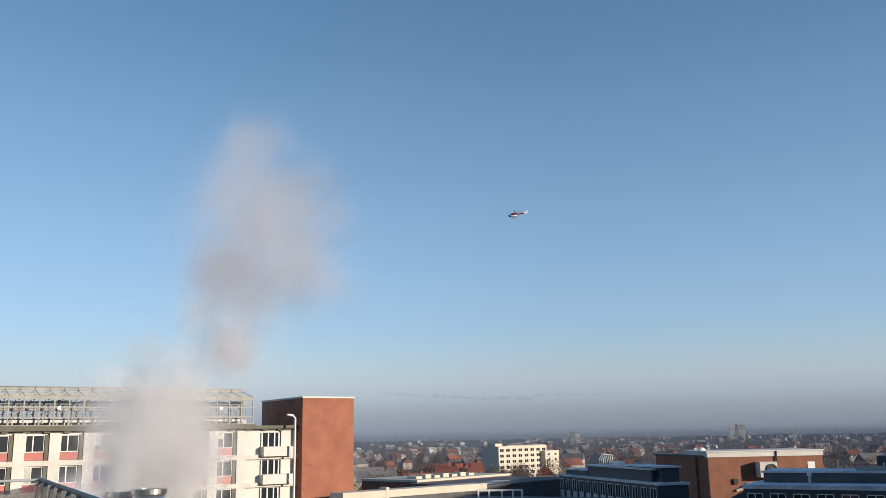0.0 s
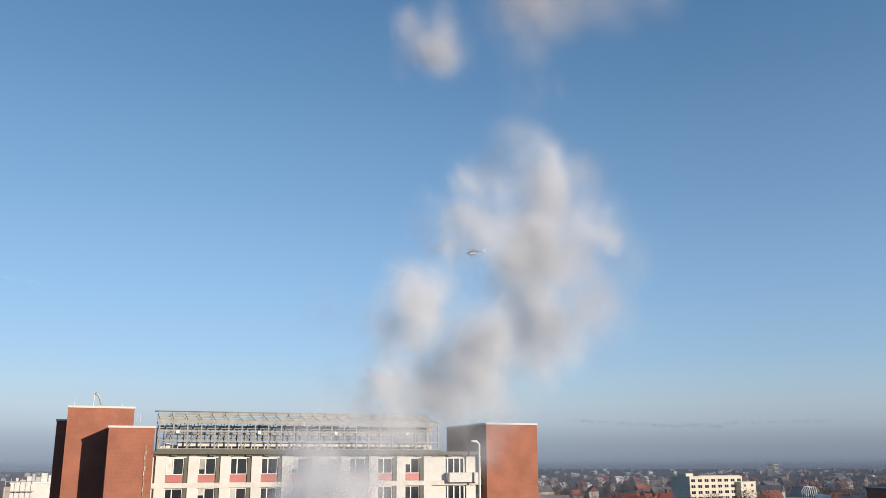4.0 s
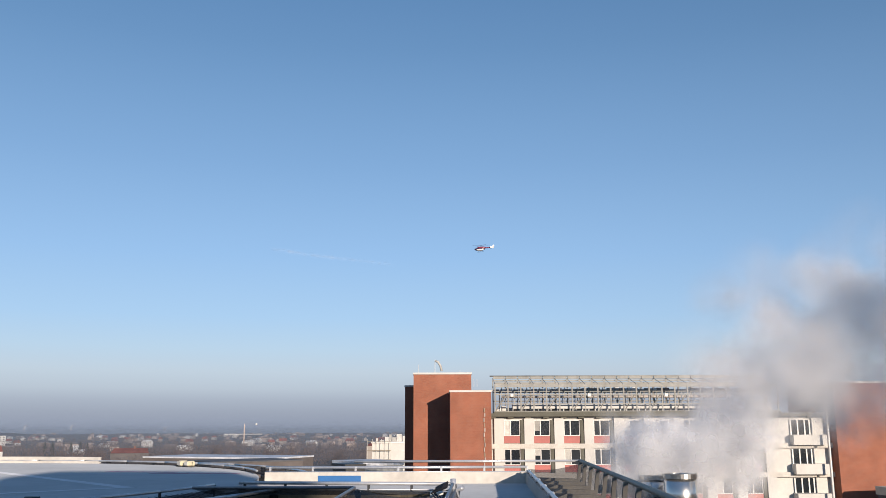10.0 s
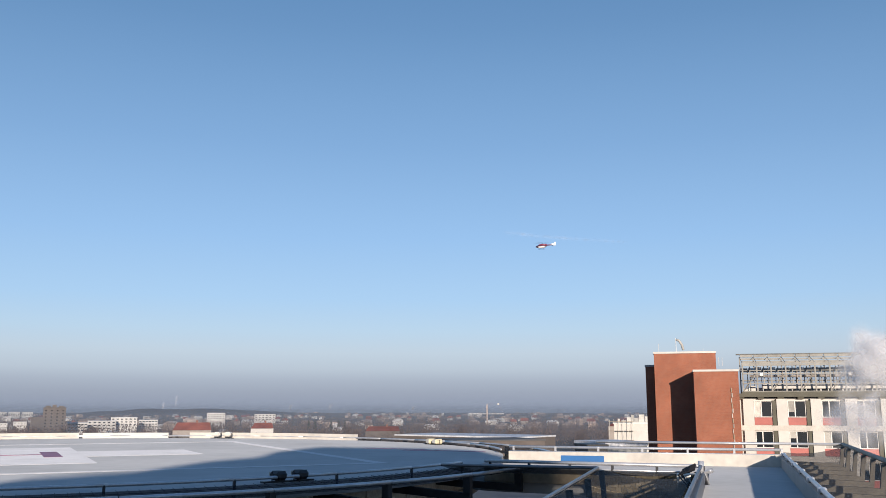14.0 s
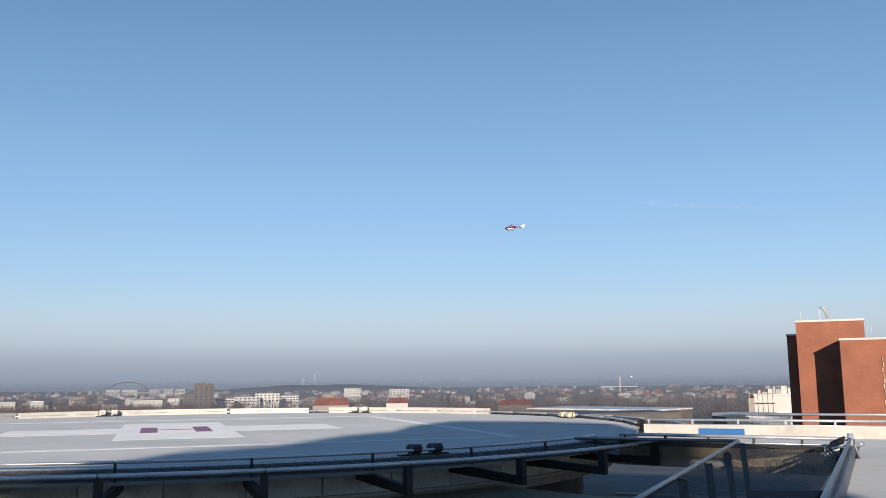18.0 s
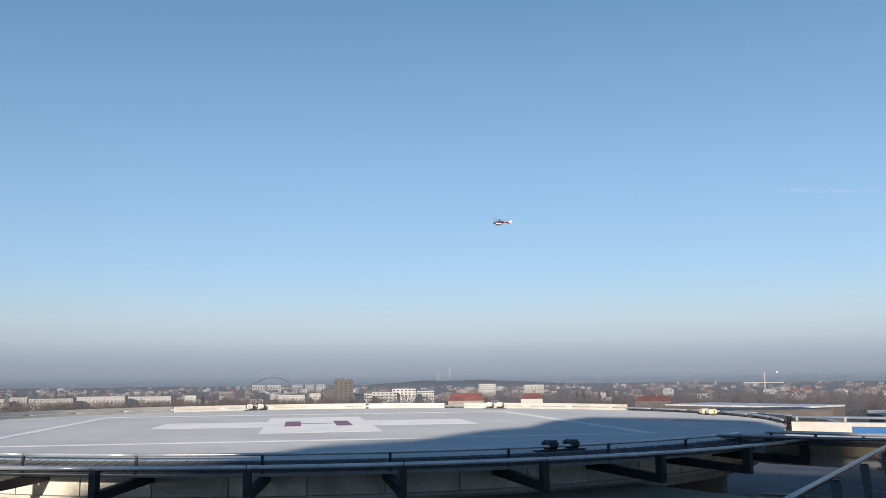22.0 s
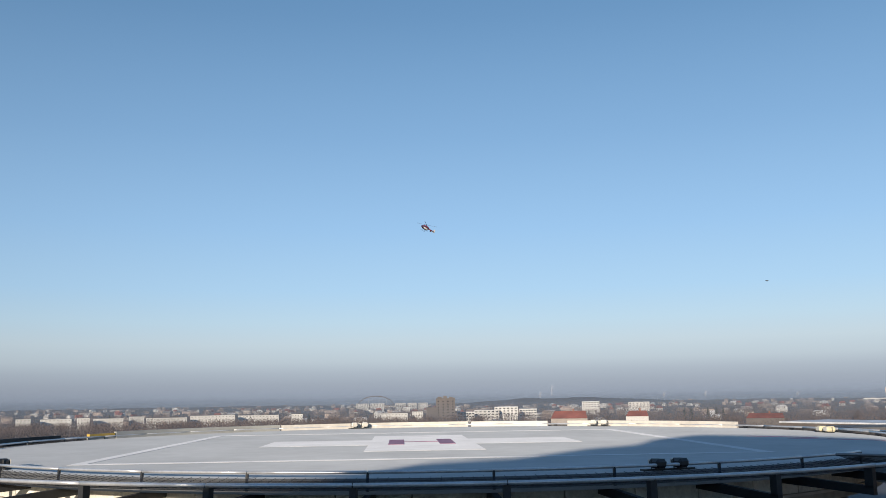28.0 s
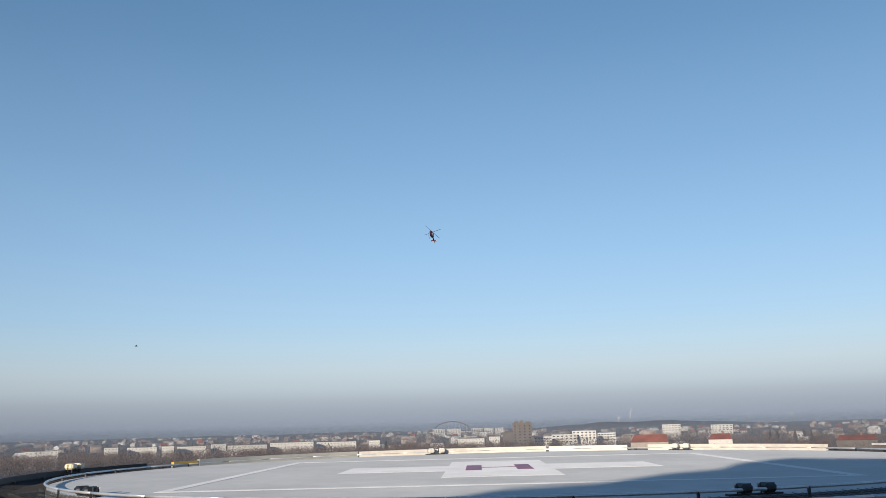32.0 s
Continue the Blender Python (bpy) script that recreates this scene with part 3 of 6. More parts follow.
for k in range(7):
    part("rail_post", box(-5.1 + 1.15 * k, -5.05 + 1.15 * k, 24.05, 24.12, 0.3, 0.44), "galv", gangway)
for k in range(6):
    part("rail_post", box(-4.5 + 0.88 * k, -4.45 + 0.88 * k, 18.75 - 0.165 * k, 18.8 - 0.165 * k, 0.1, 0.36), "steel", gangway)
part("end_clamp", tube([(-0.12, 17.95, 0.2), (-0.12, 17.95, 0.46)], 0.055), "galv", gangway, "galvanised clamp at the rail's end", True)
rc_ = random.Random(17)
for k in range(7):
    y_ = 16.2 + 0.25 * k
    part("cable", tube([(-0.34 + 0.05 * rc_.random(), y_, 0.08), (-0.42 - 0.1 * rc_.random(), y_ + 0.1, 0.3), (-0.22, y_ + 0.2, 0.4)], 0.022, n=5), "black", gangway, smooth=True)
part("lamp_bracket", tube([(-0.02, 16.9, 0.1), (-0.02, 16.9, 0.32), (0.06, 16.75, 0.36)], 0.05, n=8), "galv", gangway, "small galvanised lamp bracket", True)
part("junction_box", box(-0.55, -0.3, 17.0, 17.2, 0.1, 0.28, bevel=0.02), "lamp_white", gangway, "small white junction box")


def bracket(x0, x1, y, lift=0.5, drop=-0.35, parent=None):
    """An upright plate under the outer rail and a beam back to the edge."""
    s = 1 if x1 > x0 else -1
    bm = prism([(y - 0.04, 0), (y + 0.04, 0), (y + 0.04, 1), (y - 0.04, 1)], 0, 1)
    bm.clear()
    quad = [(x1, lift), (x1 - s * (0.08 if s > 0 else 0.09), lift), (x1 - s * (0.14 if s > 0 else 0.14), drop), (x0, drop + 0.05), (x0, drop - 0.15), (x1 - s * 0.08, drop - 0.2)]
    lo = [bm.verts.new((x, y - 0.04, z)) for x, z in quad]
    hi = [bm.verts.new((x, y + 0.04, z)) for x, z in quad]
    bm.faces.new(lo)
    bm.faces.new(hi[::-1])
    for i in range(6):
        bm.faces.new((lo[i], hi[i], hi[(i + 1) % 6], lo[(i + 1) % 6]))
    bmesh.ops.recalc_face_normals(bm, faces=bm.faces[:])
    return part("net_bracket", bm, "beige" if s > 0 else "steel", gangway)


for k in range(14):
    bracket(kerb_x(25.0 - 1.5 * k) + 0.18, outer_x(25.0 - 1.5 * k) - 0.03, 25.0 - 1.5 * k, 0.5, 0.06)
    y_ = 25.0 - 1.5 * k
    part("plank", box(kerb_x(y_) + 0.2, outer_x(y_) - 0.3, y_ - 0.5, y_ - 0.08, -0.14, -0.08), "slats", gangway, "weathered plank under the net")
for k in range(7):
    bracket(left_x(15.6 - 1.9 * k) - 0.15, -1.8, 15.6 - 1.9 * k, 0.4)

def net(corners):
    """A sagging stretch of netting between four corners, in the walkway's space."""
    bm = bmesh.new()
    a, b, c, d = (Vector(p) for p in corners)
    rows = []
    for i in range(7):
        u = i / 6
        rows.append([bm.verts.new(a.lerp(b, u).lerp(d.lerp(c, u), v / 4) - Vector((0, 0, 0.10 * math.sin(math.pi * v / 4)))) for v in range(5)])
    for p, q in zip(rows, rows[1:]):
        for i in range(4):
            bm.faces.new((p[i], p[i + 1], q[i + 1], q[i]))
    return part("net_panel", bm, "walk_net", gangway, "dark knotted safety net", True)


for k in range(8):
    ya, yb = 1 + 3 * k, 4 + 3 * k
    net([(kerb_x(ya) + 0.06, ya, 0.33), (kerb_x(yb) + 0.06, yb, 0.33), (outer_x(yb), yb, 0.5), (outer_x(ya), ya, 0.5)])
for k in range(5):
    net([(left_x(1 + 3 * k) - 0.16, 1 + 3 * k, 0.3), (left_x(4 + 3 * k) - 0.16, 4 + 3 * k, 0.3), (-1.8, 4 + 3 * k - (k == 4) * 0.1, 0.4), (-1.78, 1 + 3 * k, 0.4)])
net([(-4.6, 18.75, 0.2), (-0.22, 17.9, 0.24), (-1.85, 15.95, 0.4), (-5.1, 17.2, 0.32)])
# weathered shingles on the face below the edge
shingle_mesh = mesh("shingle", box(-0.052, 0.052, -0.008, 0.008, -0.06, 0.06), "shingle")
for r in range(5):
    for c in range(19, 38):
        x = -4.45 + 0.112 * c + 0.056 * (r % 2)
        ob = new("shingle", shingle_mesh)
        ob.parent = gangway
        ob.matrix_basis = pose(x, 17.86 - 0.193 * (x + 0.2) - 0.02 * r, 0.14 - 0.095 * r, 8 + 4 * ((c * 7 + r * 3) % 3), 0, -10.9)

# ---- roofs round and below the helipad ----
# the dark bitumen colour carries the shade that lies on this roof
low = structure("roof_low", prism([(-46, -16), (4, -16), (22, 2), (-10, 34), (-46, 26)], 0, 26.2), "roof", "weathered lower roof of the hospital, dark for its shade", "roof")
structure("roof_stack", box(-28, -14, 28, 42, 0, 26.2), "roof", "dark flat roof under the stacks", "roof")
# every other strip is coloured dark in place of a gap between planks
for k in range(26):
    structure("roof_board", box(-7.5 + 0.02 * (k % 3), 12.0, 14.0 + 0.62 * k, 14.56 + 0.62 * k, 26.2, 26.28 + 0.03 * (k % 2)), "slats" if k % 2 else "roof", "weathered strip on the lower roof, every other one dark as a gap", "roof", rz=45)
terrace = structure("terrace", box(-2, 14, -14, -0.6, 26.2, WALK - 0.02), "concrete", "concrete roof terrace behind the walkway", "terrace")

# unseen blocks added behind and beside the eye; they only throw the long shadows
along, across = way(SUN_AZ), Vector((-way(SUN_AZ).y, way(SUN_AZ).x, 0))
# front traced back along the sun from the shadow's edge on the pad
shadow_front = [(34.5, -8.6), (33.0, -8.2), (31.8, -6.3), (30.6, -5.46), (28.0, -4.97), (26.3, -3.33), (23.0, -2.31), (21.4, -1.25), (18.7, -0.93), (16.3, 0.03), (15.6, 0.48), (16.4, 2.14), (17.2, 3.84), (18.5, 5.0), (29, 5.2), (39.7, -1.0)]
structure("wing_behind", prism([tuple((along * q_ + across * u_).xy) for q_, u_ in shadow_front], 0, 37.5), "brick_b", "unseen block behind the eye, shaped to shadow the helipad", "building")
structure("wing_side", prism([(42, 50), (60, 50), (60, 130), (42, 130)], 0, 36), "brick_b", "unseen block added to shadow the roofs beside it", "building")

# ---- steel stacks ----
def stack(az, d, z, r, label):
    p = spot(az, d, z)
    st = thing("steel_stack", (p.x, p.y, 26.2), label, "chimney", group="steel stacks")
    h = p.z - 26.2
    part("shell", lathe([(r, 0), (r, h), (r * 0.9, h), (r * 0.9, h - 0.6)], 32), "inox", st, "shiny stainless shell", True)
    part("collar", ring(r, r + 0.06, h - 0.18, h + 0.02, n=32), "inox", st)
    part("seam_band", ring(r, r + 0.03, h - 1.1, h - 1.0, n=32), "inox", st)
    return st


stack(-31.28, 40, -1.97, 0.68, "wide stainless steel stack venting white steam")
stack(-32.8, 41.5, -2.1, 0.6, "narrower stainless steel stack beside the wide one")


# ---- long ward building: local x runs along the front, local y away from the eye ----
AZ0, D0 = -46.5, 108.0


def front(az, p=D0):
    """Distance along the front of the ray at an azimuth where it meets the plane p metres off."""
    return p * math.tan(radians(az - AZ0))


GROUND = -30.0
ward = thing("ward_building", (0, 0, 0), "long white hospital ward with red panels and roof screen", "building", -AZ0)
ward.matrix_world = pose(0, 0, 0, 0, 0, -AZ0)
Z = EYE.z
x0, x1 = front(-43.2), front(-22.4)
part("wall", box(x0, x1, D0 + 0.35, D0 + 14, 0, Z + 1.1), "white", ward, "white rendered wall")
part("roof", box(x0, x1, D0 - 0.35, D0 + 14.3, Z + 1.32, Z + 1.72), "olive", ward, "olive-grey flat roof edge")
# black colour puts the shade into the gap under the roof edge
part("shadow_gap", box(x0, x1, D0 + 0.2, D0 + 13.9, Z + 1.1, Z + 1.32), "black", ward, "black band for the shade in the gap under the roof edge")
for k in range(19):
    part("gap_block", box(x0 + 0.4 + 2.15 * k, x0 + 1.1 + 2.15 * k, D0 - 0.1, D0 + 0.2, Z + 1.1, Z + 1.32), "olive", ward)
BAY, FLOOR = 3.64, 3.43
first = front(-42.09)
for row in range(5):
    zt = Z + 0.82 - row * FLOOR
    part("floor_band", box(x0, x1, D0 - 0.12, D0 + 0.35, zt - 3.3, zt - 2.72), "pale_concrete", ward, "grey-white floor band")
for k in range(-1, 10):
    xs = first + k * BAY
    if k > -1:
        part("pier", box(xs - 1.2, xs - 0.05, D0 - 0.1, D0 + 0.36, 0, Z + 1.1), "white", ward)
    for row in range(4):
        if k < 0 or k > 8:
            continue
        zt = Z + 0.82 - row * FLOOR
        win = part("window", box(xs, xs + 1.95, D0 + 0.28, D0 + 0.34, zt - 1.72, zt), "glass", ward, "dark window pane")
        fr = bmesh.new()
        for a, b in ((0, 0.08), (0.72, 0.84), (1.87, 1.95)):
            box(xs + a, xs + b, D0 + 0.2, D0 + 0.279, zt - 1.72, zt, fr)
        box(xs, xs + 1.95, D0 + 0.2, D0 + 0.279, zt - 1.8, zt - 1.72, fr)
        box(xs, xs + 1.95, D0 + 0.2, D0 + 0.279, zt, zt + 0.07, fr)
        part("frame", fr, "frame", win)
        part("spandrel", box(xs, xs + 1.9, D0 + 0.15, D0 + 0.34, zt - 2.65, zt - 1.82), "red_panel", ward, "dull red spandrel panel")
        part("reveal", box(xs + 1.98, xs + 2.40, D0 + 0.06, D0 + 0.34, zt - 2.7, zt + 0.1), "olive", ward, "olive panel beside the window")
        if (k * 5 + row * 3) % 4 < 2:
            part("curtain", box(xs + 0.09, xs + 0.70, D0 + 0.262, D0 + 0.278, zt - 1.70 + 0.5 * ((k + row) % 3), zt - 0.02), "curtain", ward, "pale curtain in the window")

# balconies at the end of the ward
bx0, bx1 = front(-24.75), front(-22.9)
for row in range(4):
    zt = Z + 0.82 - row * FLOOR
    part("balcony", box(bx0, bx1, D0 - 1.0, D0 + 0.3, zt - 2.95, zt - 1.75), "white", ward, "pale balcony front")
    part("balcony_window", box(bx0 + 0.1, bx1 - 1.4, D0 + 0.25, D0 + 0.33, zt - 1.75, zt), "glass", ward)
    fr = bmesh.new()
    for a in (0.0, 0.85, 1.7, 2.3):
        box(bx0 + 0.1 + a, bx0 + 0.25 + a, D0 + 0.12, D0 + 0.25, zt - 1.75, zt, fr)
    part("balcony_frame", fr, "frame", ward)

# open steel screen with pipes on the roof
scr = thing("roof_screen", (0, 0, 0), "open galvanised steel screen with ducts on the ward roof", "screen", -AZ0)
gx0, gx1 = front(-42.6), front(-25.1)
zb, zt = Z + 1.72, Z + 6.2
n = 22
for i in range(n + 1):
    x = gx0 + (gx1 - gx0) * i / n
    part("upright", box(x - 0.08, x + 0.08, D0 + 1.0, D0 + 1.16, zb, zt - 0.9), "screen", scr)
    part("upright", box(x - 0.07, x + 0.07, D0 + 5.0, D0 + 5.14, zb, zt), "screen", scr)
    part("rafter", tube([(x, D0 + 1.05, zt - 0.9), (x, D0 + 5.1, zt)], 0.04, n=4), "screen", scr)
    if i < n:
        xm = x + (gx1 - gx0) / n
        part("mid_post", box(x + 0.9, x + 1.0, D0 + 3.0, D0 + 3.1, zb, zt - 0.75), "screen", scr)
        part("top_beam", box(x + 0.06, xm - 0.06, D0 + 4.95, D0 + 5.25, zt - 0.05, zt + 0.24), "screen", scr, "heavy grey beam along the top")
        part("gutter", box(x + 0.1, xm - 0.1, D0 + 0.96, D0 + 1.0, zb + 3.42, zb + 3.62), "screen", scr)
for y, zz, th in ((1.0, 0.2, 0.10), (1.0, 1.15, 0.06), (1.0, 2.3, 0.07), (1.0, 3.3, 0.10), (3.0, 3.8, 0.08), (3.0, 2.75, 0.07), (5.0, 4.2, 0.10), (5.0, 2.7, 0.08), (5.0, 1.6, 0.07)):
    part("girder", box(gx0, gx1, D0 + y - 0.06, D0 + y + 0.10, zb + zz - th, zb + zz + th), "screen", scr)
part("plant_room", box(gx0 + 1, gx1 - 1, D0 + 7.6, D0 + 11, zb, zb + 0.8), "frame", scr, "grey plant room behind the screen")
part("duct", box(gx0 + 2.2, gx1 - 1, D0 + 1.9, D0 + 2.6, zb + 0.55, zb + 1.1, bevel=0.06), "white", scr, "long pale duct")
part("duct", tube([(gx0 + 1, D0 + 3.6, zb + 2.1), (gx1 - 5, D0 + 3.6, zb + 2.1)], 0.16), "house", scr, "pale upper pipe", True)
part("base_panel", box(gx0 - 0.2, gx1 + 0.2, D0 + 0.7, D0 + 0.78, zb + 0.0, zb + 0.22), "olive", scr, "olive base panel")
rp = random.Random(31)
for i in range(n * 2):
    x = gx0 + (gx1 - gx0) * (i + 0.5) / (2 * n)
    part("pump", box(x - 0.3, x + 0.3, D0 + 3.0, D0 + 3.6, zb + 0.3, zb + 0.6 + 0.5 * rp.random(), bevel=0.04), "curtain", scr)
    part("valve_box", box(x - 0.42, x + 0.3, D0 + 3.2, D0 + 3.8, zb + 2.8, zb + 3.0 + 0.25 * rp.random(), bevel=0.05), rp.choice(("frame", "curtain", "grey_panel", "house")), scr)
    part("riser", tube([(x + 0.3, D0 + 3.4, zb), (x + 0.3, D0 + 3.4, zb + 2.8)], 0.06, n=5), rp.choice(("screen", "house", "galv")), scr)
for i in range(0, n, 2):
    x = gx0 + (gx1 - gx0) * i / n
    part("brace", tube([(x, D0 + 1.2, zb + 0.2), (x + 1.4, D0 + 1.2, zb + 2.3)], 0.07, n=4), "screen", scr)
    if i % 6 == 0:
        part("lamp", box(x + 1.85, x + 2.25, D0 + 0.8, D0 + 0.95, zb + 2.0, zb + 2.4, bevel=0.05), "lamp_white", scr)
part("ridge_pipe", tube([(gx0 - 0.4, D0 + 5.1, zt + 0.3), (gx1, D0 + 5.1, zt + 0.3)], 0.09, n=6), "screen", scr, smooth=True)

# brick stair towers
def tower(name, azl, azr, p, depth, el, label, steps=()):
    xl, xr = front(azl, p), front(azr, p)
    top = Z + p / math.cos(radians((azl + azr) / 2 - AZ0)) * math.tan(radians(el))
    base = Vector((0, 0, 0))
    t = thing(name, (0, 0, 0), label, "tower", -AZ0, group="brick stair towers")
    part("shaft", box(xl, xr, p, p + depth, 0, top - 0.22), "brick", t, "orange-red brick shaft")
    part("coping", box(xl - 0.08, xr + 0.08, p - 0.08, p + depth + 0.08, top - 0.22, top), "white", t, "pale metal coping")
    return t


tower("stair_tower", -47.92, -44.17, D0 - 0.5, 9, 3.53, "tall orange-red brick stair tower with pale coping")
tower("stair_tower", -45.55, -42.9, D0 - 6.5, 5.9, 2.39, "projecting brick shaft in front of the stair tower")
tower("stair_tower", -48.47, -47.95, D0 + 3.5, 8, 2.72, "shaded narrow brick shaft behind the stair tower")
tower("stair_tower", -22.2, -18.96, D0 - 1.5, 14, 2.61, "broad brick tower at the end of the ward")
drain = thing("drain_streak", (0, 0, 0), "pale broken drainpipe down the brick shaft", "pipe", -AZ0)
dx = front(-43.35, D0 - 6.6)
for k in range(14):
    zz = Z + 2.2 - 0.55 * k
    part("length", box(dx - 0.05 + 0.05 * math.sin(k * 2.1), dx + 0.06 + 0.05 * math.sin(k * 2.1), D0 - 6.6, D0 - 6.51, zz - 0.45, zz), "house" if k % 3 else "slats", drain)
pipe = thing("flue_pipe", (0, 0, 0), "pale flue pipe rising beside the brick tower", "pipe", -AZ0)
px = front(-22.67, D0 - 2)
part("riser", tube([(px, D0 - 2, 0), (px, D0 - 2, Z + 2.6), (px - 0.35, D0 - 2, Z + 2.95), (px - 1.1, D0 - 2, Z + 3.0)], 0.16), "frame", pipe, smooth=True)


# windsock and aerials on the stair tower
tx, tz = front(-46.35, D0 + 3), Z + 6.72
sock = thing("windsock", (0, 0, 0), "faded windsock hanging from a mast", "windsock", -AZ0)
part("mast", tube([(tx - 0.35, D0 + 3, tz - 0.2), (tx - 0.35, D0 + 3, tz + 1.75)], 0.04, n=6), "frame", sock)
bm = bmesh.new()
tube([(tx - 0.3, D0 + 3, tz + 1.6), (tx + 0.05, D0 + 3, tz + 1.45), (tx + 0.35, D0 + 3, tz + 0.95), (tx + 0.5, D0 + 3, tz + 0.3)], 0.15, bm, 8)
part("sleeve", bm, "curtain", sock, "limp grey and white cloth sleeve", True)
for az, h in ((-47.6, 1.2), (-44.9, 0.5), (-44.0, -0.6), (-43.8, -0.6)):
    x = front(az, D0 + 4)
    ae_ = thing("aerial", (0, 0, 0), "thin roof aerial on the stair tower", "aerial", -AZ0, group="aerials")
    part("rod", tube([(x, D0 + 4, tz - 1.6), (x, D0 + 4, tz + h)], 0.025, n=4), "frame", ae_)


# ---- floodlights on the rim of the helipad ----
def floodlight(pa, lift, material, label, size=1.0, r=12.55):
    """Twin lamps on a short stand at an azimuth round the pad, turned to its middle."""
    a = radians(pa)
    x, y = PAD[0] + r * math.sin(a), PAD[1] + r * math.cos(a)
    f = thing("floodlight", (x, y, DECK), label, "floodlight", -pa + 180, group="rim floodlights")
    part("foot", box(-0.5, 0.5, -0.06, 0.06, 0.0, 0.03), "steel", f)
    for s in (-1, 1):
        hx = s * 0.3 * size ** 0.5
        part("stand", tube([(hx, 0, 0.02), (hx, 0, lift)], 0.03, n=6), "steel", f)
        head = part("head", box(hx - 0.21 * size, hx + 0.21 * size, -0.2, 0.1, lift, lift + 0.3 * size, bevel=0.05), material, f)
        part("lens", box(hx - 0.17 * size, hx + 0.17 * size, 0.1, 0.112, lift + 0.04, lift + 0.26 * size), "lens", head)
        part("yoke", tube([(hx - 0.24 * size, -0.05, lift + 0.15), (hx - 0.24 * size, -0.05, lift - 0.05), (hx + 0.24 * size, -0.05, lift - 0.05), (hx + 0.24 * size, -0.05, lift + 0.15)], 0.015, n=4), "steel", f)
    return f


floodlight(259, 0.08, "lamp_white", "twin white floodlights on the far rim", 0.62)
floodlight(308, 0.08, "lamp_white", "twin white floodlights on the far rim", 0.62)
floodlight(359, 0.02, "lamp_yellow", "twin cream floodlights beside the rim net", 0.6)
floodlight(187.5, 0.17, "lamp_yellow", "twin cream floodlights beside the rim net", 0.6, NET_R - 0.2)
floodlight(76.2, 0.04, "black", "twin black floodlights seen from behind", 0.52, 12.75)
floodlight(137.7, 0.04, "black", "twin black floodlights with pale lenses", 0.55, 12.7)

# ---- nearer buildings of the town ----
def block(name, az0, az1, d, top, height, depth, wall, roofm, label, turn=0.0, rows=0, cols=0, win=(1.4, 1.5), storey=3.2, glass="glass", first=1.0, category="building", group=""):
    """A flat-roofed building that spans two azimuths at a distance, its top at a height above the eye."""
    a = (az0 + az1) / 2
    w = 2 * d * math.tan(radians((az1 - az0) / 2)) / max(0.3, math.cos(radians(turn)))
    p = spot(a, d, top)
    b = thing(name, (p.x, p.y, p.z - height), label, category, -a + turn, group)
    part("wall", box(-w / 2, w / 2, 0, depth, 0, height - 0.3), wall, b)
    part("roof", box(-w / 2 - 0.2, w / 2 + 0.2, -0.2, depth + 0.2, height - 0.3, height), roofm, b)
    for r in range(rows):
        for c in range(cols):
            x = -w / 2 + w * (c + 0.5) / cols
            z = height - first - r * storey
            wn_ = part("window", box(x - win[0] / 2, x + win[0] / 2, -0.05, 0.03, z - win[1], z), glass, b)
    return b


def wing(name, a, b, top, depth, wall, roofm, label, fascia=0.35, rows=0, cols=0, win=(1.2, 1.4), storey=3.3, first=1.0, sill=""):
    """A flat-roofed wing whose front runs between two places, given as azimuth and distance."""
    p, q = spot(*a, 0), spot(*b, 0)
    d = q - p
    w = math.hypot(d.x, d.y)
    t = thing(name, (p.x, p.y, 0), label, "building", math.degrees(math.atan2(d.y, d.x)))
    h = EYE.z + top
    part("wall", box(0, w, 0, depth, 0, h - fascia), wall, t)
    part("fascia", box(-0.15, w + 0.15, -0.15, depth + 0.15, h - fascia, h), roofm, t)
    for r in range(rows):
        z = h - first - r * storey
        for c in range(cols):
            x = w * (c + 0.5) / cols
            wd = part("window", box(x - win[0] / 2, x + win[0] / 2, -0.03, 0.05, z - win[1], z), "glass", t)
            fr = bmesh.new()
            for u in (-win[0] / 2, 0, win[0] / 2):
                box(x + u - 0.05, x + u + 0.05, -0.08, -0.031, z - win[1], z, fr)
            box(x - win[0] / 2, x + win[0] / 2, -0.08, -0.031, z, z + 0.08, fr)
            part("frame", fr, "frame", wd)
            if sill:
                part("spandrel", box(x - win[0] / 2, x + win[0] / 2, -0.06, 0.05, z - storey + 0.25, z - win[1] - 0.1), sill, t)
    return t, w, h


yellow, w, h = wing("apartment_house", (-9.71, 520), (-6.66, 552), -6.6, 14, "cream", "cream", "cream apartment house with dark windows in rows", 0.5, 5, 8, (3.3, 1.6), 3.2, 1.5)
part("roof_house", box(0.5, 6, 3, 9, h, h + 1.6), "cream", yellow)
part("parapet_rail", box(8, w - 1, 0.4, 0.5, h, h + 0.5), "grey_panel", yellow)
wing("apartment_house", (-6.75, 545), (-5.9, 556), -9.8, 14, "cream", "cream", "lower cream end of an apartment house", 0.4, 2, 2, (2.0, 1.3), 3.2, 1.5)

# brick plant hall: one face in the sun, one in shade
hall, w, h = wing("brick_hall", (3.17, 165), (9.66, 173), -3.7, 12, "brick_b", "white", "orange brick plant hall with a pale fascia", 0.85)
part("cornice", box(-0.3, w + 0.3, -0.3, 12.3, h, h + 0.2), "white", hall, "pale cornice")
part("downpipe", tube([(12.3, -0.25, h + 0.1), (12.3, -0.25, h - 3.2)], 0.16, n=6), "black", hall)
part("door", box(17.9, 19.2, -0.1, 0.02, h - 3.9, h - 1.9), "frame", hall, "white door onto the roof")
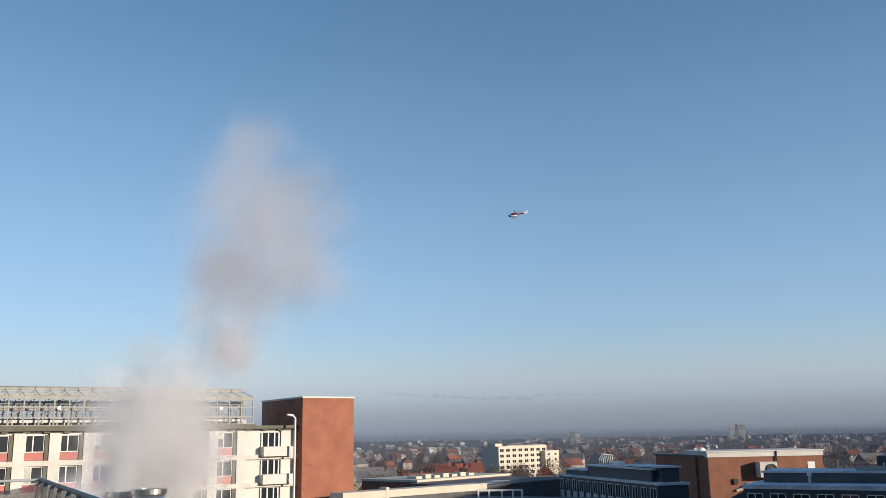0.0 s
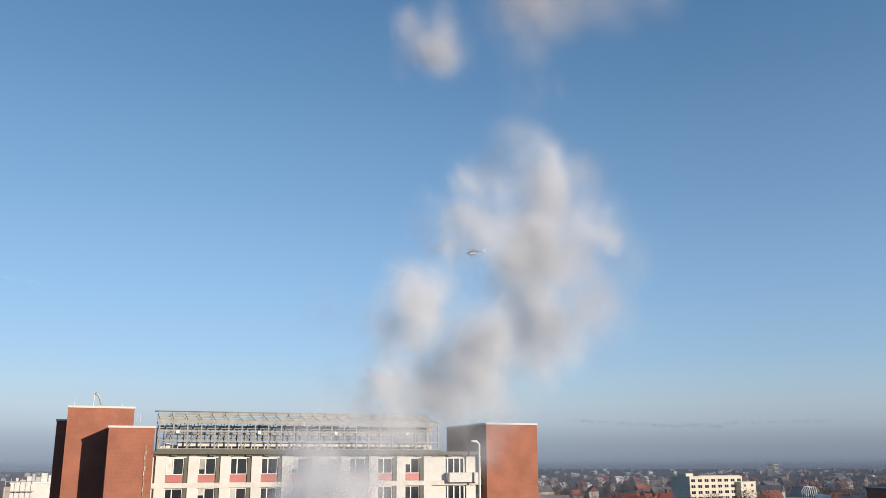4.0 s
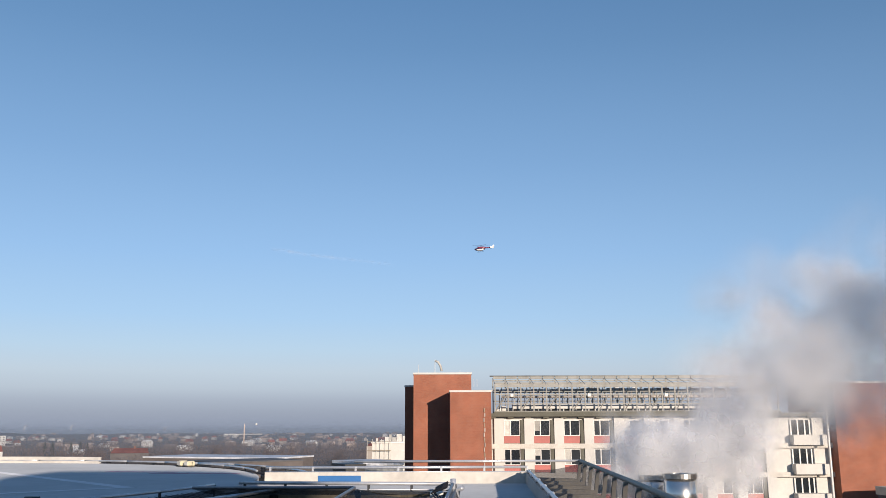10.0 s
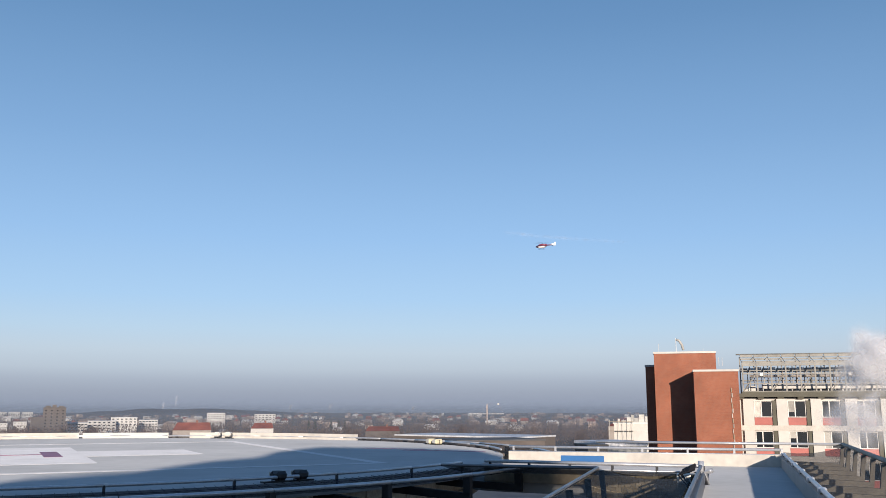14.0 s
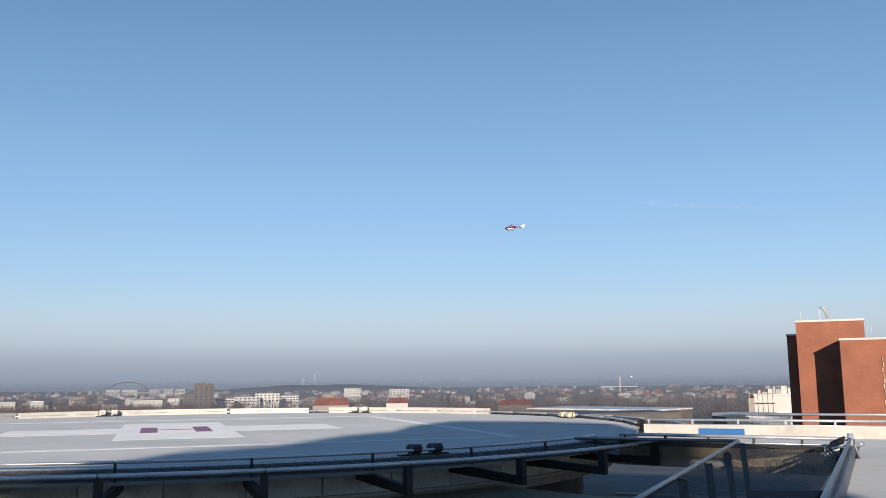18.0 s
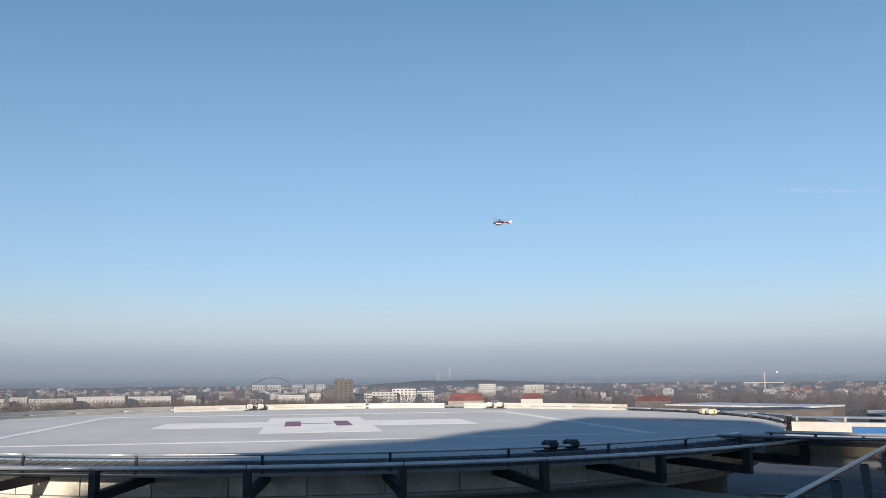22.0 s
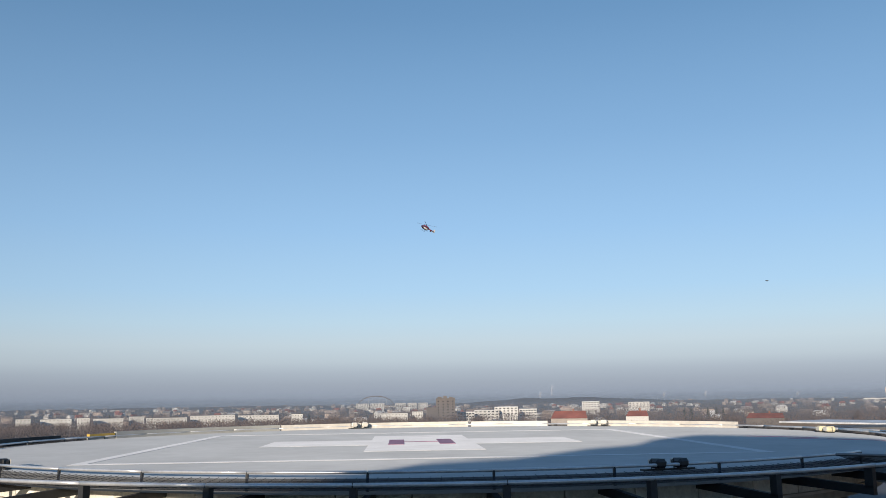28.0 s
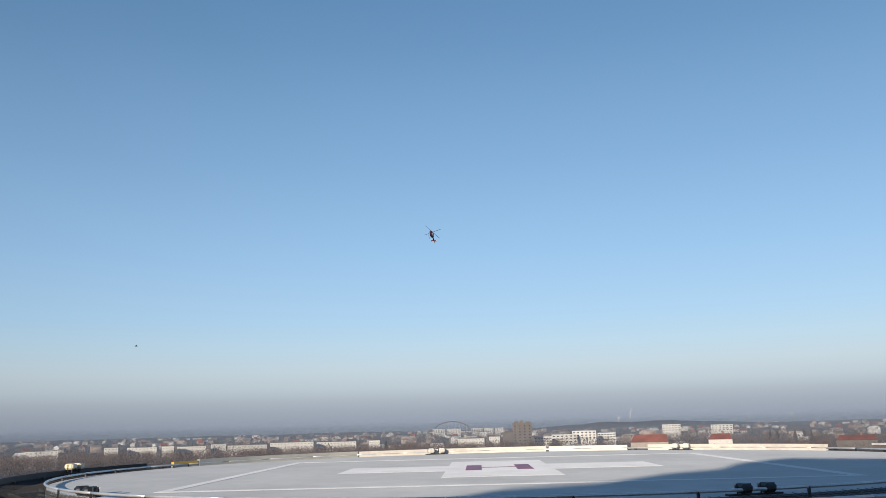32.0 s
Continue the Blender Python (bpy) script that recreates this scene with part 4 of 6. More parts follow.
unit = part("cooling_unit", box(8.4, 11.6, -2.0, -0.05, h - 4.4, h - 1.75, bevel=0.08), "pale_concrete", hall, "pale boxed cooling unit")
part("fan", ring(0.75, 1.02, 0, 0.18, n=20), "black", unit, "dark round fan").matrix_basis = pose(10.5, -2.02, h - 3.1, 90)
part("fan_hub", lathe([(0.74, 0), (0.74, 0.06), (0.1, 0.1)], 16), "steel", unit).matrix_basis = pose(10.5, -2.02, h - 3.1, 90)
part("pipe", tube([(4.6, -0.3, h - 6.6), (5.5, -0.3, h - 6.3), (6.6, -0.3, h - 5.5), (8.8, -0.3, h - 5.2)], 0.2, n=6), "pale_concrete", hall)
part("vent", box(4.2, 5.0, -0.35, 0.0, h - 5.5, h - 4.6), "black", hall)
part("ledge", box(11.8, 17.6, -0.7, -0.05, h - 4.6, h - 4.2), "cream", hall)
shade, w2, h2 = wing("brick_hall", (0.08, 186), (3.12, 165.6), -4.25, 6, "brick_b", "roof", "shaded brick end of the plant hall", 0.35)
part("pilaster", box(w2 - 5, w2 - 3.9, -0.4, 0, 0, h2 - 0.4), "brick_b", shade)
part("hatch", box(1, 2.2, -0.1, 0, h2 - 5, h2 - 2.6), "frame", shade)
part("roof_vent", lathe([(0.55, 0), (0.55, 0.7), (0.75, 0.75), (0.75, 1.0), (0.3, 1.3)], 16), "lamp_white", shade, "round white roof vent", True).matrix_basis = pose(w2 - 6, 2, h2)

office, w, h = wing("office_wing", (-5.95, 144), (0.1, 115), -6.2, 4.2, "blue_cladding", "frost", "blue-grey office wing with pale panels under windows", 0.3, 3, 13, (1.5, 1.5), 3.2, 0.7, sill="frame")
for x0_, x1_, z_, y_ in ((1.0, 9, 0.7, 0.8), (9.3, 29, 1.45, 0.8), (21, 30.5, 1.75, 1.4)):
    part("roof_house", box(x0_, x1_, y_, 3.9, h, h + z_), "blue_cladding", office)
    part("roof_edge", box(x0_ - 0.3, x1_ + 0.3, y_ - 0.3, 4.1, h + z_, h + z_ + 0.18), "frost", office)
for k in range(4):
    x = 13.5 + 0.6 * k
    part("ladder_loop", tube([(x, 0.9, h + 1.5), (x, 0.9, h + 2.6), (x + 0.2, 1.2, h + 3.2), (x + 0.2, 1.9, h + 3.2), (x, 2.2, h + 1.6)], 0.05, n=5), "frame", office)
part("roof_tank", box(17, 19.4, 1.0, 2.0, h + 1.65, h + 2.3, bevel=0.1), "lamp_white", office)
part("glass_front", box(26.5, 30, 1.3, 1.38, h + 0.5, h + 1.5), "glass", office)

flat_, w, h = wing("flat_roof_wing", (5.1, 112), (15.6, 109), -6.25, 15, "blue_cladding", "frost", "dark flat-roofed wing with a frosted roof edge", 0.45, 2, 8, (1.7, 1.5), 3.4, 1.0)
part("roof_house", box(1.2, w, 5.5, 14, h, h + 1.15), "roof", flat_)
part("roof_edge", box(1.0, w, 5.3, 14.2, h + 1.15, h + 1.35), "frost", flat_)
part("vent_pipe", lathe([(0.16, 0), (0.16, 0.9), (0.3, 1.0), (0.22, 1.3), (0.05, 1.4)], 10), "lamp_white", flat_, "white vent cowl", True).matrix_basis = pose(7.0, 2.5, h)
part("duct", box(11.5, 18.5, 7, 7.9, h + 1.35, h + 1.9), "grey_panel", flat_)
for x_ in (9.3, 10.2, 14.3, 15.0, 15.5):
    part("roof_stub", tube([(x_, 9, h + 1.3), (x_, 9, h + 2.2 + 0.4 * math.sin(x_ * 9))], 0.09, n=6), "frame", flat_)
part("plant_box", box(13.6, w, 9, 14, h + 1.35, h + 3.0), "blue_cladding", flat_)
part("steps", prism([(-5.5, 1), (1.3, 1), (1.3, 3), (-5.5, 3)], h - 3.5, h - 0.2, None, [(0.8, 1), (1.3, 1), (1.3, 3), (0.8, 3)]), "roof", flat_)

low_hall, w, h = wing("low_hall", (-14.94, 205), (-9.05, 232), -9.7, 18, "brick_b", "cream", "low brick hall with a sunlit cream roof edge", 0.5, 1, 12, (1.1, 1.3), 3, 1.3)
for k in range(7):
    part("roof_light", box(3 + 3.2 * k, 5 + 3.2 * k, 3, 6, h, h + 0.6 + 0.3 * (k % 2)), "cream", low_hall)
ledge, w, h = wing("roof_ledge", (-19.6, 112), (-10.6, 128), -6.65, 2.5, "roof", "cream", "long sunlit cream roof parapet", 0.9)
part("pier", box(6.6, 7.1, -0.2, 1.2, h - 1, h + 0.35), "cream", ledge)
tar, w, h = wing("tarred_roof", (-10.9, 130), (-5.0, 150), -7.1, 14, "roof", "roof", "dark tarred flat roof with frost patches", 0.3)
for k in range(4):
    part("frost_patch", box(1 + 3.3 * k, 3 + 3.3 * k, 1.5 + k, 4 + k, h, h + 0.02), "frost", tar)
frame_ = thing("roof_frame", spot(-9.9, 108, -7.9), "white tubular steel frame on a roof", "frame", 10)
for x_ in (-2.2, -0.9, 0.6, 1.9, 3.0):
    part("post", box(x_ - 0.1, x_ + 0.1, -0.1, 0.1, 0, 1.35), "frame", frame_)
part("beam", box(-2.3, 3.1, -0.12, 0.12, 1.35, 1.55), "frame", frame_)
structure("roof_deck", prism([tuple(spot(a_, d_, 0).xy) for a_, d_ in ((-12, 100), (6, 100), (6, 112), (-12, 122))], 0, EYE.z - 7.9), "roof", "dark flat roof between the wings", "roof")

# slab towers far off
for az0, az1, d, top, wall in ((4.55, 4.82, 3000, 18, "far_white"), (4.9, 5.1, 3050, 21, "grey_panel"), (5.15, 5.5, 3000, 19, "far_white"), (-5.15, -4.85, 2500, 6, "grey_panel"), (-4.8, -4.5, 2550, 0, "far_white"), (8.0, 8.4, 2800, 2, "far_white")):
    block("slab_tower", az0, az1, d, top, 30 + top, 20, wall, "roof", "distant slab tower above the town", rows=5, cols=3, win=(3, 1.6), first=3, group="slab towers")
# long pale roofs beyond the pad
wing("market_hall", (-64.5, 330), (-56.6, 300), -9.4, 26, "far_brown", "frost", "long low hall with a pale flat roof", 0.5)
wing("market_hall", (-60.5, 250), (-54.9, 262), -8.8, 20, "far_brown", "roof", "lower grey annex with a flat roof", 0.4)
wing("garage", (-53.0, 180), (-51.1, 170), -6.2, 9, "grey_panel", "frost", "grey shed with a sloping pale roof", 0.8)
wing("dark_shed", (-52.2, 120), (-51.0, 121), -4.7, 5, "black", "black", "small black roof shed", 0.3)

# tower crane and an arch bridge far off
crane = thing("tower_crane", spot(-58.58, 1500, -30), "slim tower crane with a long jib", "crane", 58.6)
part("mast", box(-1.0, 1.0, -1.0, 1.0, 0, 34), "far_mixed", crane)
part("jib", box(-31, 29, -0.6, 0.6, 20.5, 21.5), "far_white", crane)
part("tower_top", prism([(-1, -1), (1, -1), (1, 1), (-1, 1)], 34, 38, None, [(-0.3, -0.3), (0.3, -0.3), (0.3, 0.3), (-0.3, 0.3)]), "far_mixed", crane)
# added box gives a bright white dot; no such crane part is known
part("lamp_box", box(17.5, 20.5, -1.5, 1.5, 36, 38.5, bevel=0.5), "lamp_white", crane, "white box put in for a bright dot beside the mast")
part("stay", tube([(0, 0, 37.5), (19, 0, 37.2), (28, 0, 21.5)], 0.15, n=4), "far_mixed", crane)
arch = thing("arch_bridge", spot(-89.55, 2600, -30), "pale steel arch bridge beyond the woods", "bridge", 89.5)
for y_ in (-6, 6):
    part("arch_rib", tube([(52 * math.cos(math.pi * k / 24), y_, 13 + 28 * math.sin(math.pi * k / 24)) for k in range(25)], 1.1, n=5), "far_brown", arch)
for k in range(-4, 5):
    part("hanger", box(10.5 * k - 0.3, 10.5 * k + 0.3, 5.7, 6.3, 12, 13 + 28 * math.sqrt(max(0, 1 - (10.5 * k / 52) ** 2))), "grey_panel", arch)
part("bridge_deck", box(-70, 70, -7, 7, 10, 12), "house", arch)
for az0, az1 in ((-90.8, -90.0), (-89.9, -89.0), (-88.3, -87.6), (-87.5, -86.9), (-86.8, -86.2)):
    block("white_block", az0, az1, 2450, -9.5, 20.5, 14, "far_white", "frost", "distant white block below the arch", rows=3, cols=5, win=(3, 1.4), first=2, group="white blocks")

# red-roofed hall and villa beyond the rim
def gabled(name, az0, az1, d, eave, ridge, label, wall="house", roofm="tile"):
    w = 2 * d * math.tan(radians((az1 - az0) / 2))
    p = spot((az0 + az1) / 2, d, -30)
    g = thing(name, p, label, "house", -(az0 + az1) / 2)
    part("wall", box(-w / 2, w / 2, 0, 12, 0, 30 + eave), wall, g)
    bm = bmesh.new()
    v = [bm.verts.new(c) for c in ((-w / 2, -0.6, 30 + eave), (w / 2, -0.6, 30 + eave), (w / 2, 12.6, 30 + eave), (-w / 2, 12.6, 30 + eave), (-w / 2 + 2.5, 6, 30 + ridge), (w / 2 - 1.0, 6, 30 + ridge))]
    for q in ((0, 1, 5, 4), (2, 3, 4, 5), (1, 2, 5), (3, 0, 4), (3, 2, 1, 0)):
        bm.faces.new([v[i] for i in q])
    part("roof", bm, roofm, g, "red tiled roof")
    part("chimney", box(w * 0.1, w * 0.1 + 1.2, 5.4, 6.6, 30 + ridge - 1, 30 + ridge + 1.5), "brick_b", g)
    return g


gabled("red_roof_house", -78.3, -76.0, 620, -14.5, -9.5, "broad house with a red hipped roof")
gabled("red_roof_house", -73.6, -72.2, 640, -14.0, -10.2, "house with red roof and white gable", "far_white")
gabled("red_roof_house", -66.4, -64.2, 700, -17.5, -14.0, "long house with a red roof among trees", "far_brown")
gabled("red_roof_house", -50.9, -49.9, 420, -8.0, -6.3, "low house with an orange-red roof")
gabled("red_roof_house", -14.0, -12.2, 380, -16.5, -12.5, "old house with a dark red roof")
gabled("red_roof_house", -11.8, -10.6, 400, -16.5, -12.0, "white house with dark red roof", "far_white")

# small plumes from distant chimneys
for az, el, hgt in ((-78.2, 0.05, 44), (-78.95, -0.05, 24), (-71.2, -0.1, 20), (-68.7, -0.1, 22), (-63.4, -0.1, 12)):
    base = spot(az, 3700, 3700 * math.tan(radians(el)))
    sm = thing("distant_smoke", base, "thin white smoke from a distant chimney", "smoke", group="distant smokes")
    flakes = []
    for k in range(26):
        u = k / 25
        flakes.append((Vector((3 * math.sin(k * 0.35) + 14 * u * u, 0, hgt * u)), Vector((math.sin(radians(-az)), -math.cos(radians(-az)), 0.2)), 3 + 6 * u, 1 - 0.6 * u))
    tagged(new("smoke_trail", vapour("smoke_trail", "smoke", flakes)), kind="stuff").parent = sm

# vapour trails and thin cloud
for name, pts, r, m, lab in (("vapour_trail", ((-57.2, 11.42), (-55.0, 11.12), (-53.0, 10.92), (-49.4, 10.58)), 6, "thin_cloud", "short faded white vapour trail"),
                             ("thin_cloud", ((-17.0, 2.75), (-13.8, 2.55), (-10.8, 2.32), (-7.6, 2.24)), 7, "grey_cloud", "thin grey streak of cloud"),
                             ("thin_cloud", ((-10.0, 2.40), (-6.2, 2.44), (-1.5, 2.46)), 6, "grey_cloud", "thin grey streak of cloud")):
    c = thing(name, (0, 0, 0), lab, "cloud")
    flakes = []
    rc = random.Random(len(lab) + len(pts))
    for (a0, e0), (a1, e1) in zip(pts, pts[1:]):
        for k in range(90):
            u = rc.random()
            dirn = way(a0 + (a1 - a0) * u + rc.gauss(0, 0.15), e0 + (e1 - e0) * u + rc.gauss(0, r * 0.004))
            flakes.append((EYE + dirn * rc.uniform(4500, 4700), dirn + Vector((rc.gauss(0, 0.1), rc.gauss(0, 0.1), rc.gauss(0, 0.1))), r * rc.uniform(1.2, 3.2), rc.uniform(0.25, 0.7)))
    tagged(new("streak", vapour("streak", m, flakes)), kind="stuff").parent = c
scaf = block("scaffolded_house", -50.55, -46.0, 190, -2.85, 27, 12, "white", "frame", "pale house front with scaffold beside the tower", rows=3, cols=1, win=(7.0, 0.16), first=1.7, glass="curtain", storey=2.1)
for x_, w_, z_ in ((-6.8, 0.4, 0.7), (-6.0, 0.9, 0.35), (-4.9, 0.8, 1.0), (-4.0, 0.5, 1.5), (-3.4, 0.9, 0.9), (-2.4, 1.1, 1.6), (-1.1, 0.5, 1.2), (-0.4, 1.6, 0.6)):
    part("roof_box", box(x_, x_ + w_, 2 + 0.3 * z_, 4, 27, 27 + z_), "curtain", scaf)
for k in range(6):
    part("scaffold_pole", tube([(-8.45 + 0.95 * k, -0.9, 0), (-8.45 + 0.95 * k, -0.9, 27.6)], 0.05, n=5), "curtain", scaf)
for k in range(6):
    part("scaffold_board", box(-8.6, -3.5, -1.0, -0.4, 27.1 - 1.9 * k, 27.2 - 1.9 * k), "slats", scaf)

# brown tower block and the pale buildings near it
tall = block("tower_block", -85.67, -84.43, 1000, 0.9, 31, 20, "far_brown", "roof", "brown concrete tower block", rows=8, cols=4, win=(1.6, 1.0), first=3)
for x_, w_, z_ in ((-9, 5, 1.6), (-2.5, 4, 2.6), (4, 5, 1.2)):
    part("roof_house", box(x_, x_ + w_, 5, 12, 31, 31 + z_), "far_brown", tall)
block("tower_block", -86.3, -85.67, 1000, -9, 21, 20, "far_brown", "roof", "lower brown part beside the tower block")
for az0, az1, d, top, lab in ((-84.3, -83.2, 1050, -15.5, "white low clinic building"), (-83.2, -81.6, 1080, -14, "white low clinic building"), (-81.9, -80.4, 1100, -10.5, "white flat-roofed block of offices"),
                              (-80.3, -79.2, 1150, -14.0, "white low clinic building"), (-76.3, -75.2, 1400, -7.0, "white apartment block among trees"), (-73.4, -72.1, 1500, -9.5, "white apartment block among trees")):
    block("white_block", az0, az1, d, top, 30 + top, 14, "far_white", "frost", lab, rows=3, cols=6, win=(2.4, 1.2), first=1.5, group="white blocks")
# rows of pale apartment houses
ROWS = [(-115.2, -113.4), (-110.9, -110.1), (-109.6, -107.9), (-107.6, -106.9), (-106.7, -105.0), (-104.7, -103.8), (-103.7, -101.3), (-101.1, -98.4), (-98.2, -95.7), (-94.9, -94.2), (-89.2, -87.5), (-87.2, -86.5)]
for i, (a, b) in enumerate(ROWS):
    block("apartment_row", a, b, 900 + 25 * (i % 3), -13.6 + 1.0 * (i % 2), 16.4 + 1.0 * (i % 2), 11, "far_white", "grey_tile", "pale row of apartments with dark windows",
          rows=3, cols=max(4, int((b - a) * 5)), win=(1.2, 0.9), first=1.2, storey=2.9, glass="grey_panel", group="apartment rows")


# ---- town houses ----
def house_mesh(w, d, h, r, wall, roofm):
    p = thing("house", (0, 0, 0), "small town house with a pitched roof", "house", group="town houses")
    part("wall", box(-w / 2, w / 2, -d / 2, d / 2, 0, h), wall, p)
    bm = bmesh.new()
    o = 0.4
    v = [bm.verts.new(c) for c in ((-w / 2 - o, -d / 2 - o, h), (w / 2 + o, -d / 2 - o, h), (w / 2 + o, d / 2 + o, h), (-w / 2 - o, d / 2 + o, h), (-w / 2 - o, 0, h + r), (w / 2 + o, 0, h + r))]
    for q in ((0, 1, 5, 4), (2, 3, 4, 5), (1, 2, 5), (3, 0, 4), (3, 2, 1, 0)):
        bm.faces.new([v[i] for i in q])
    part("roof", bm, roofm, p)
    part("chimney", box(w * 0.2, w * 0.2 + 0.7, -0.35, 0.35, h + r * 0.5, h + r + 0.9), "brick_b", p)
    return p


rnd = random.Random(7)
KINDS = [house_mesh(11, 9, 6, 4.5, "house", "tile"), house_mesh(14, 10, 7, 5, "house", "tile"), house_mesh(10, 9, 5.5, 4, "house", "grey_tile"), house_mesh(18, 11, 9, 5, "house", "grey_tile"),
         house_mesh(12, 9, 6, 5, "far_white", "tile")]
for i, k in enumerate(KINDS):
    k.matrix_world = pose(*spot(-24 + 9 * i, 420 + 30 * i, -30), 0, 0, 40 * i)
for i in range(230):
    side = rnd.random()
    az = rnd.uniform(-20, 16) if side < 0.55 else rnd.uniform(-118, -48)
    d = rnd.uniform(330, 1500) if side < 0.55 else rnd.uniform(1600, 2900)
    copy_thing(rnd.choice(KINDS), pose(*spot(az, d, -30), 0, 0, rnd.uniform(0, 180)))

# farther houses and halls, too many to count
for name, count, material, label in (("far_town", 330, "far_white", "distant pale houses spread to the horizon"), ("far_suburb", 700, "far_mixed", "distant brown and red houses among woods")):
    bm = bmesh.new()
    for i in range(count):
        az, d = rnd.uniform(-122, 20), rnd.uniform(1.0, 3.2) ** 1.2 * (1250 if count > 500 else 1000)
        p = spot(az, d, -30)
        w, dd, h = rnd.uniform(8, 22), rnd.uniform(8, 12), rnd.choice((5, 6, 7, 9))
        m = Matrix.Translation(p) @ Matrix.Rotation(radians(-az + rnd.uniform(-60, 60)), 4, "Z")
        k = len(bm.verts)
        prism([(-w / 2, -dd / 2), (w / 2, -dd / 2), (w / 2, dd / 2), (-w / 2, dd / 2)], 0, h, bm)
        prism([(-w / 2, -dd / 2), (w / 2, -dd / 2), (w / 2, dd / 2), (-w / 2, dd / 2)], h, h * 1.35, bm, [(-w / 2 + 1, -0.2), (w / 2 - 1, -0.2), (w / 2 - 1, 0.2), (-w / 2 + 1, 0.2)])
        bm.verts.ensure_lookup_table()
        for v in bm.verts[k:]:
            v.co = m @ v.co
    tagged(part(name, bm, material), label, "houses", kind="stuff")

# ---- trees ----
def tree_thing(h, crown, material, label, seed):
    r = random.Random(seed)
    t = thing("tree", (0, 0, 0), label, "tree", group="bare trees")
    bm = bmesh.new()
    tube([(0, 0, 0), (0.1, 0, h * 0.25), (0, 0.1, h * 0.6), (0.1, 0, h * 0.9)], 0.16, bm, 5)
    tips = []
    for i in range(16):
        a, z = r.uniform(0, math.tau), h * r.uniform(0.22, 0.75)
        e = Vector((math.cos(a), math.sin(a), 0)) * crown * r.uniform(0.5, 0.95)
        e.z = z + h * r.uniform(0.1, 0.3)
        tube([(0, 0, z), e * 0.5 + Vector((0, 0, z * 0.5 + 0.3)), e], 0.06, bm, 4)
        tips.append(e)
    part("trunk", bm, "bark", t, "bare trunk and limbs")
    bm = bmesh.new()
    for e in tips + [Vector((0, 0, h * 0.92))] * 4:
        for j in range(60):
            c = e * r.uniform(0.55, 1.0) + Vector((r.gauss(0, crown * 0.22), r.gauss(0, crown * 0.22), r.gauss(0, h * 0.07)))
            dirv = Vector((r.gauss(0, 1), r.gauss(0, 1), r.gauss(0.6, 1))).normalized() * r.uniform(0.5, 1.3)
            s = Vector((r.gauss(0, 1), r.gauss(0, 1), r.gauss(0, 1))).normalized() * 0.16
            bm.faces.new([bm.verts.new(c - s), bm.verts.new(c + s), bm.verts.new(c + dirv)])
    part("crown", bm, material, t, "open crown of fine twigs")
    return t


def conifer(seed):
    r = random.Random(seed)
    t = thing("conifer", (0, 0, 0), "dark green conifer with a pointed crown", "tree", group="conifers")
    part("trunk", tube([(0, 0, 0), (0, 0, 17)], 0.2, n=5), "bark", t)
    bm = bmesh.new()
    for j in range(900):
        z = 18 * (1 - math.sqrt(r.random()) * 0.93)
        rad = (18.5 - z) * 0.22 * r.uniform(0.3, 1.05)
        a = r.uniform(0, math.tau)
        c = Vector((math.cos(a) * rad, math.sin(a) * rad, z))
        s = Vector((-math.sin(a), math.cos(a), 0)) * 0.35
        bm.faces.new([bm.verts.new(c - s), bm.verts.new(c + s), bm.verts.new(c + Vector((math.cos(a) * 0.8, math.sin(a) * 0.8, -0.7)))])
    part("crown", bm, "needles", t)
    return t


TREES = [tree_thing(14, 5, "twigs", "bare winter tree with fine brown twigs", 1), tree_thing(17, 6, "twigs", "tall bare winter tree", 2), tree_thing(12, 4.5, "rust_twigs", "winter tree with rusty brown leaves", 3)]
for i, k in enumerate(TREES):
    k.matrix_world = pose(*spot(-16 + 5 * i, 300 + 30 * i, -30))
for i in range(150):
    az = rnd.uniform(-19, 16)
    d = 240 + 560 * rnd.random() ** 1.4
    copy_thing(rnd.choice(TREES), pose(*spot(az, d, -30), 0, 0, rnd.uniform(0, 360)))
for i in range(140):
    az, d = (rnd.uniform(-118, -86), rnd.uniform(760, 880)) if i < 80 else (rnd.uniform(-86, -50), rnd.uniform(620, 960))
    copy_thing(rnd.choice(TREES), pose(*spot(az, d, -31.5 - rnd.uniform(0, 2.5)), 0, 0, rnd.uniform(0, 360)))
con = conifer(5)
con.matrix_world = pose(*spot(-68.6, 1000, -30))
for a, d in ((-69.6, 1010), (-70.0, 1005), (-68.1, 1020), (-67.7, 1000), (-93.8, 950), (-48.9, 420), (-105.8, 1100)):
    copy_thing(con, pose(*spot(a, d, -30), 0, 0, a))

# far woods: clumps of twigs without number
verts, faces = [], []
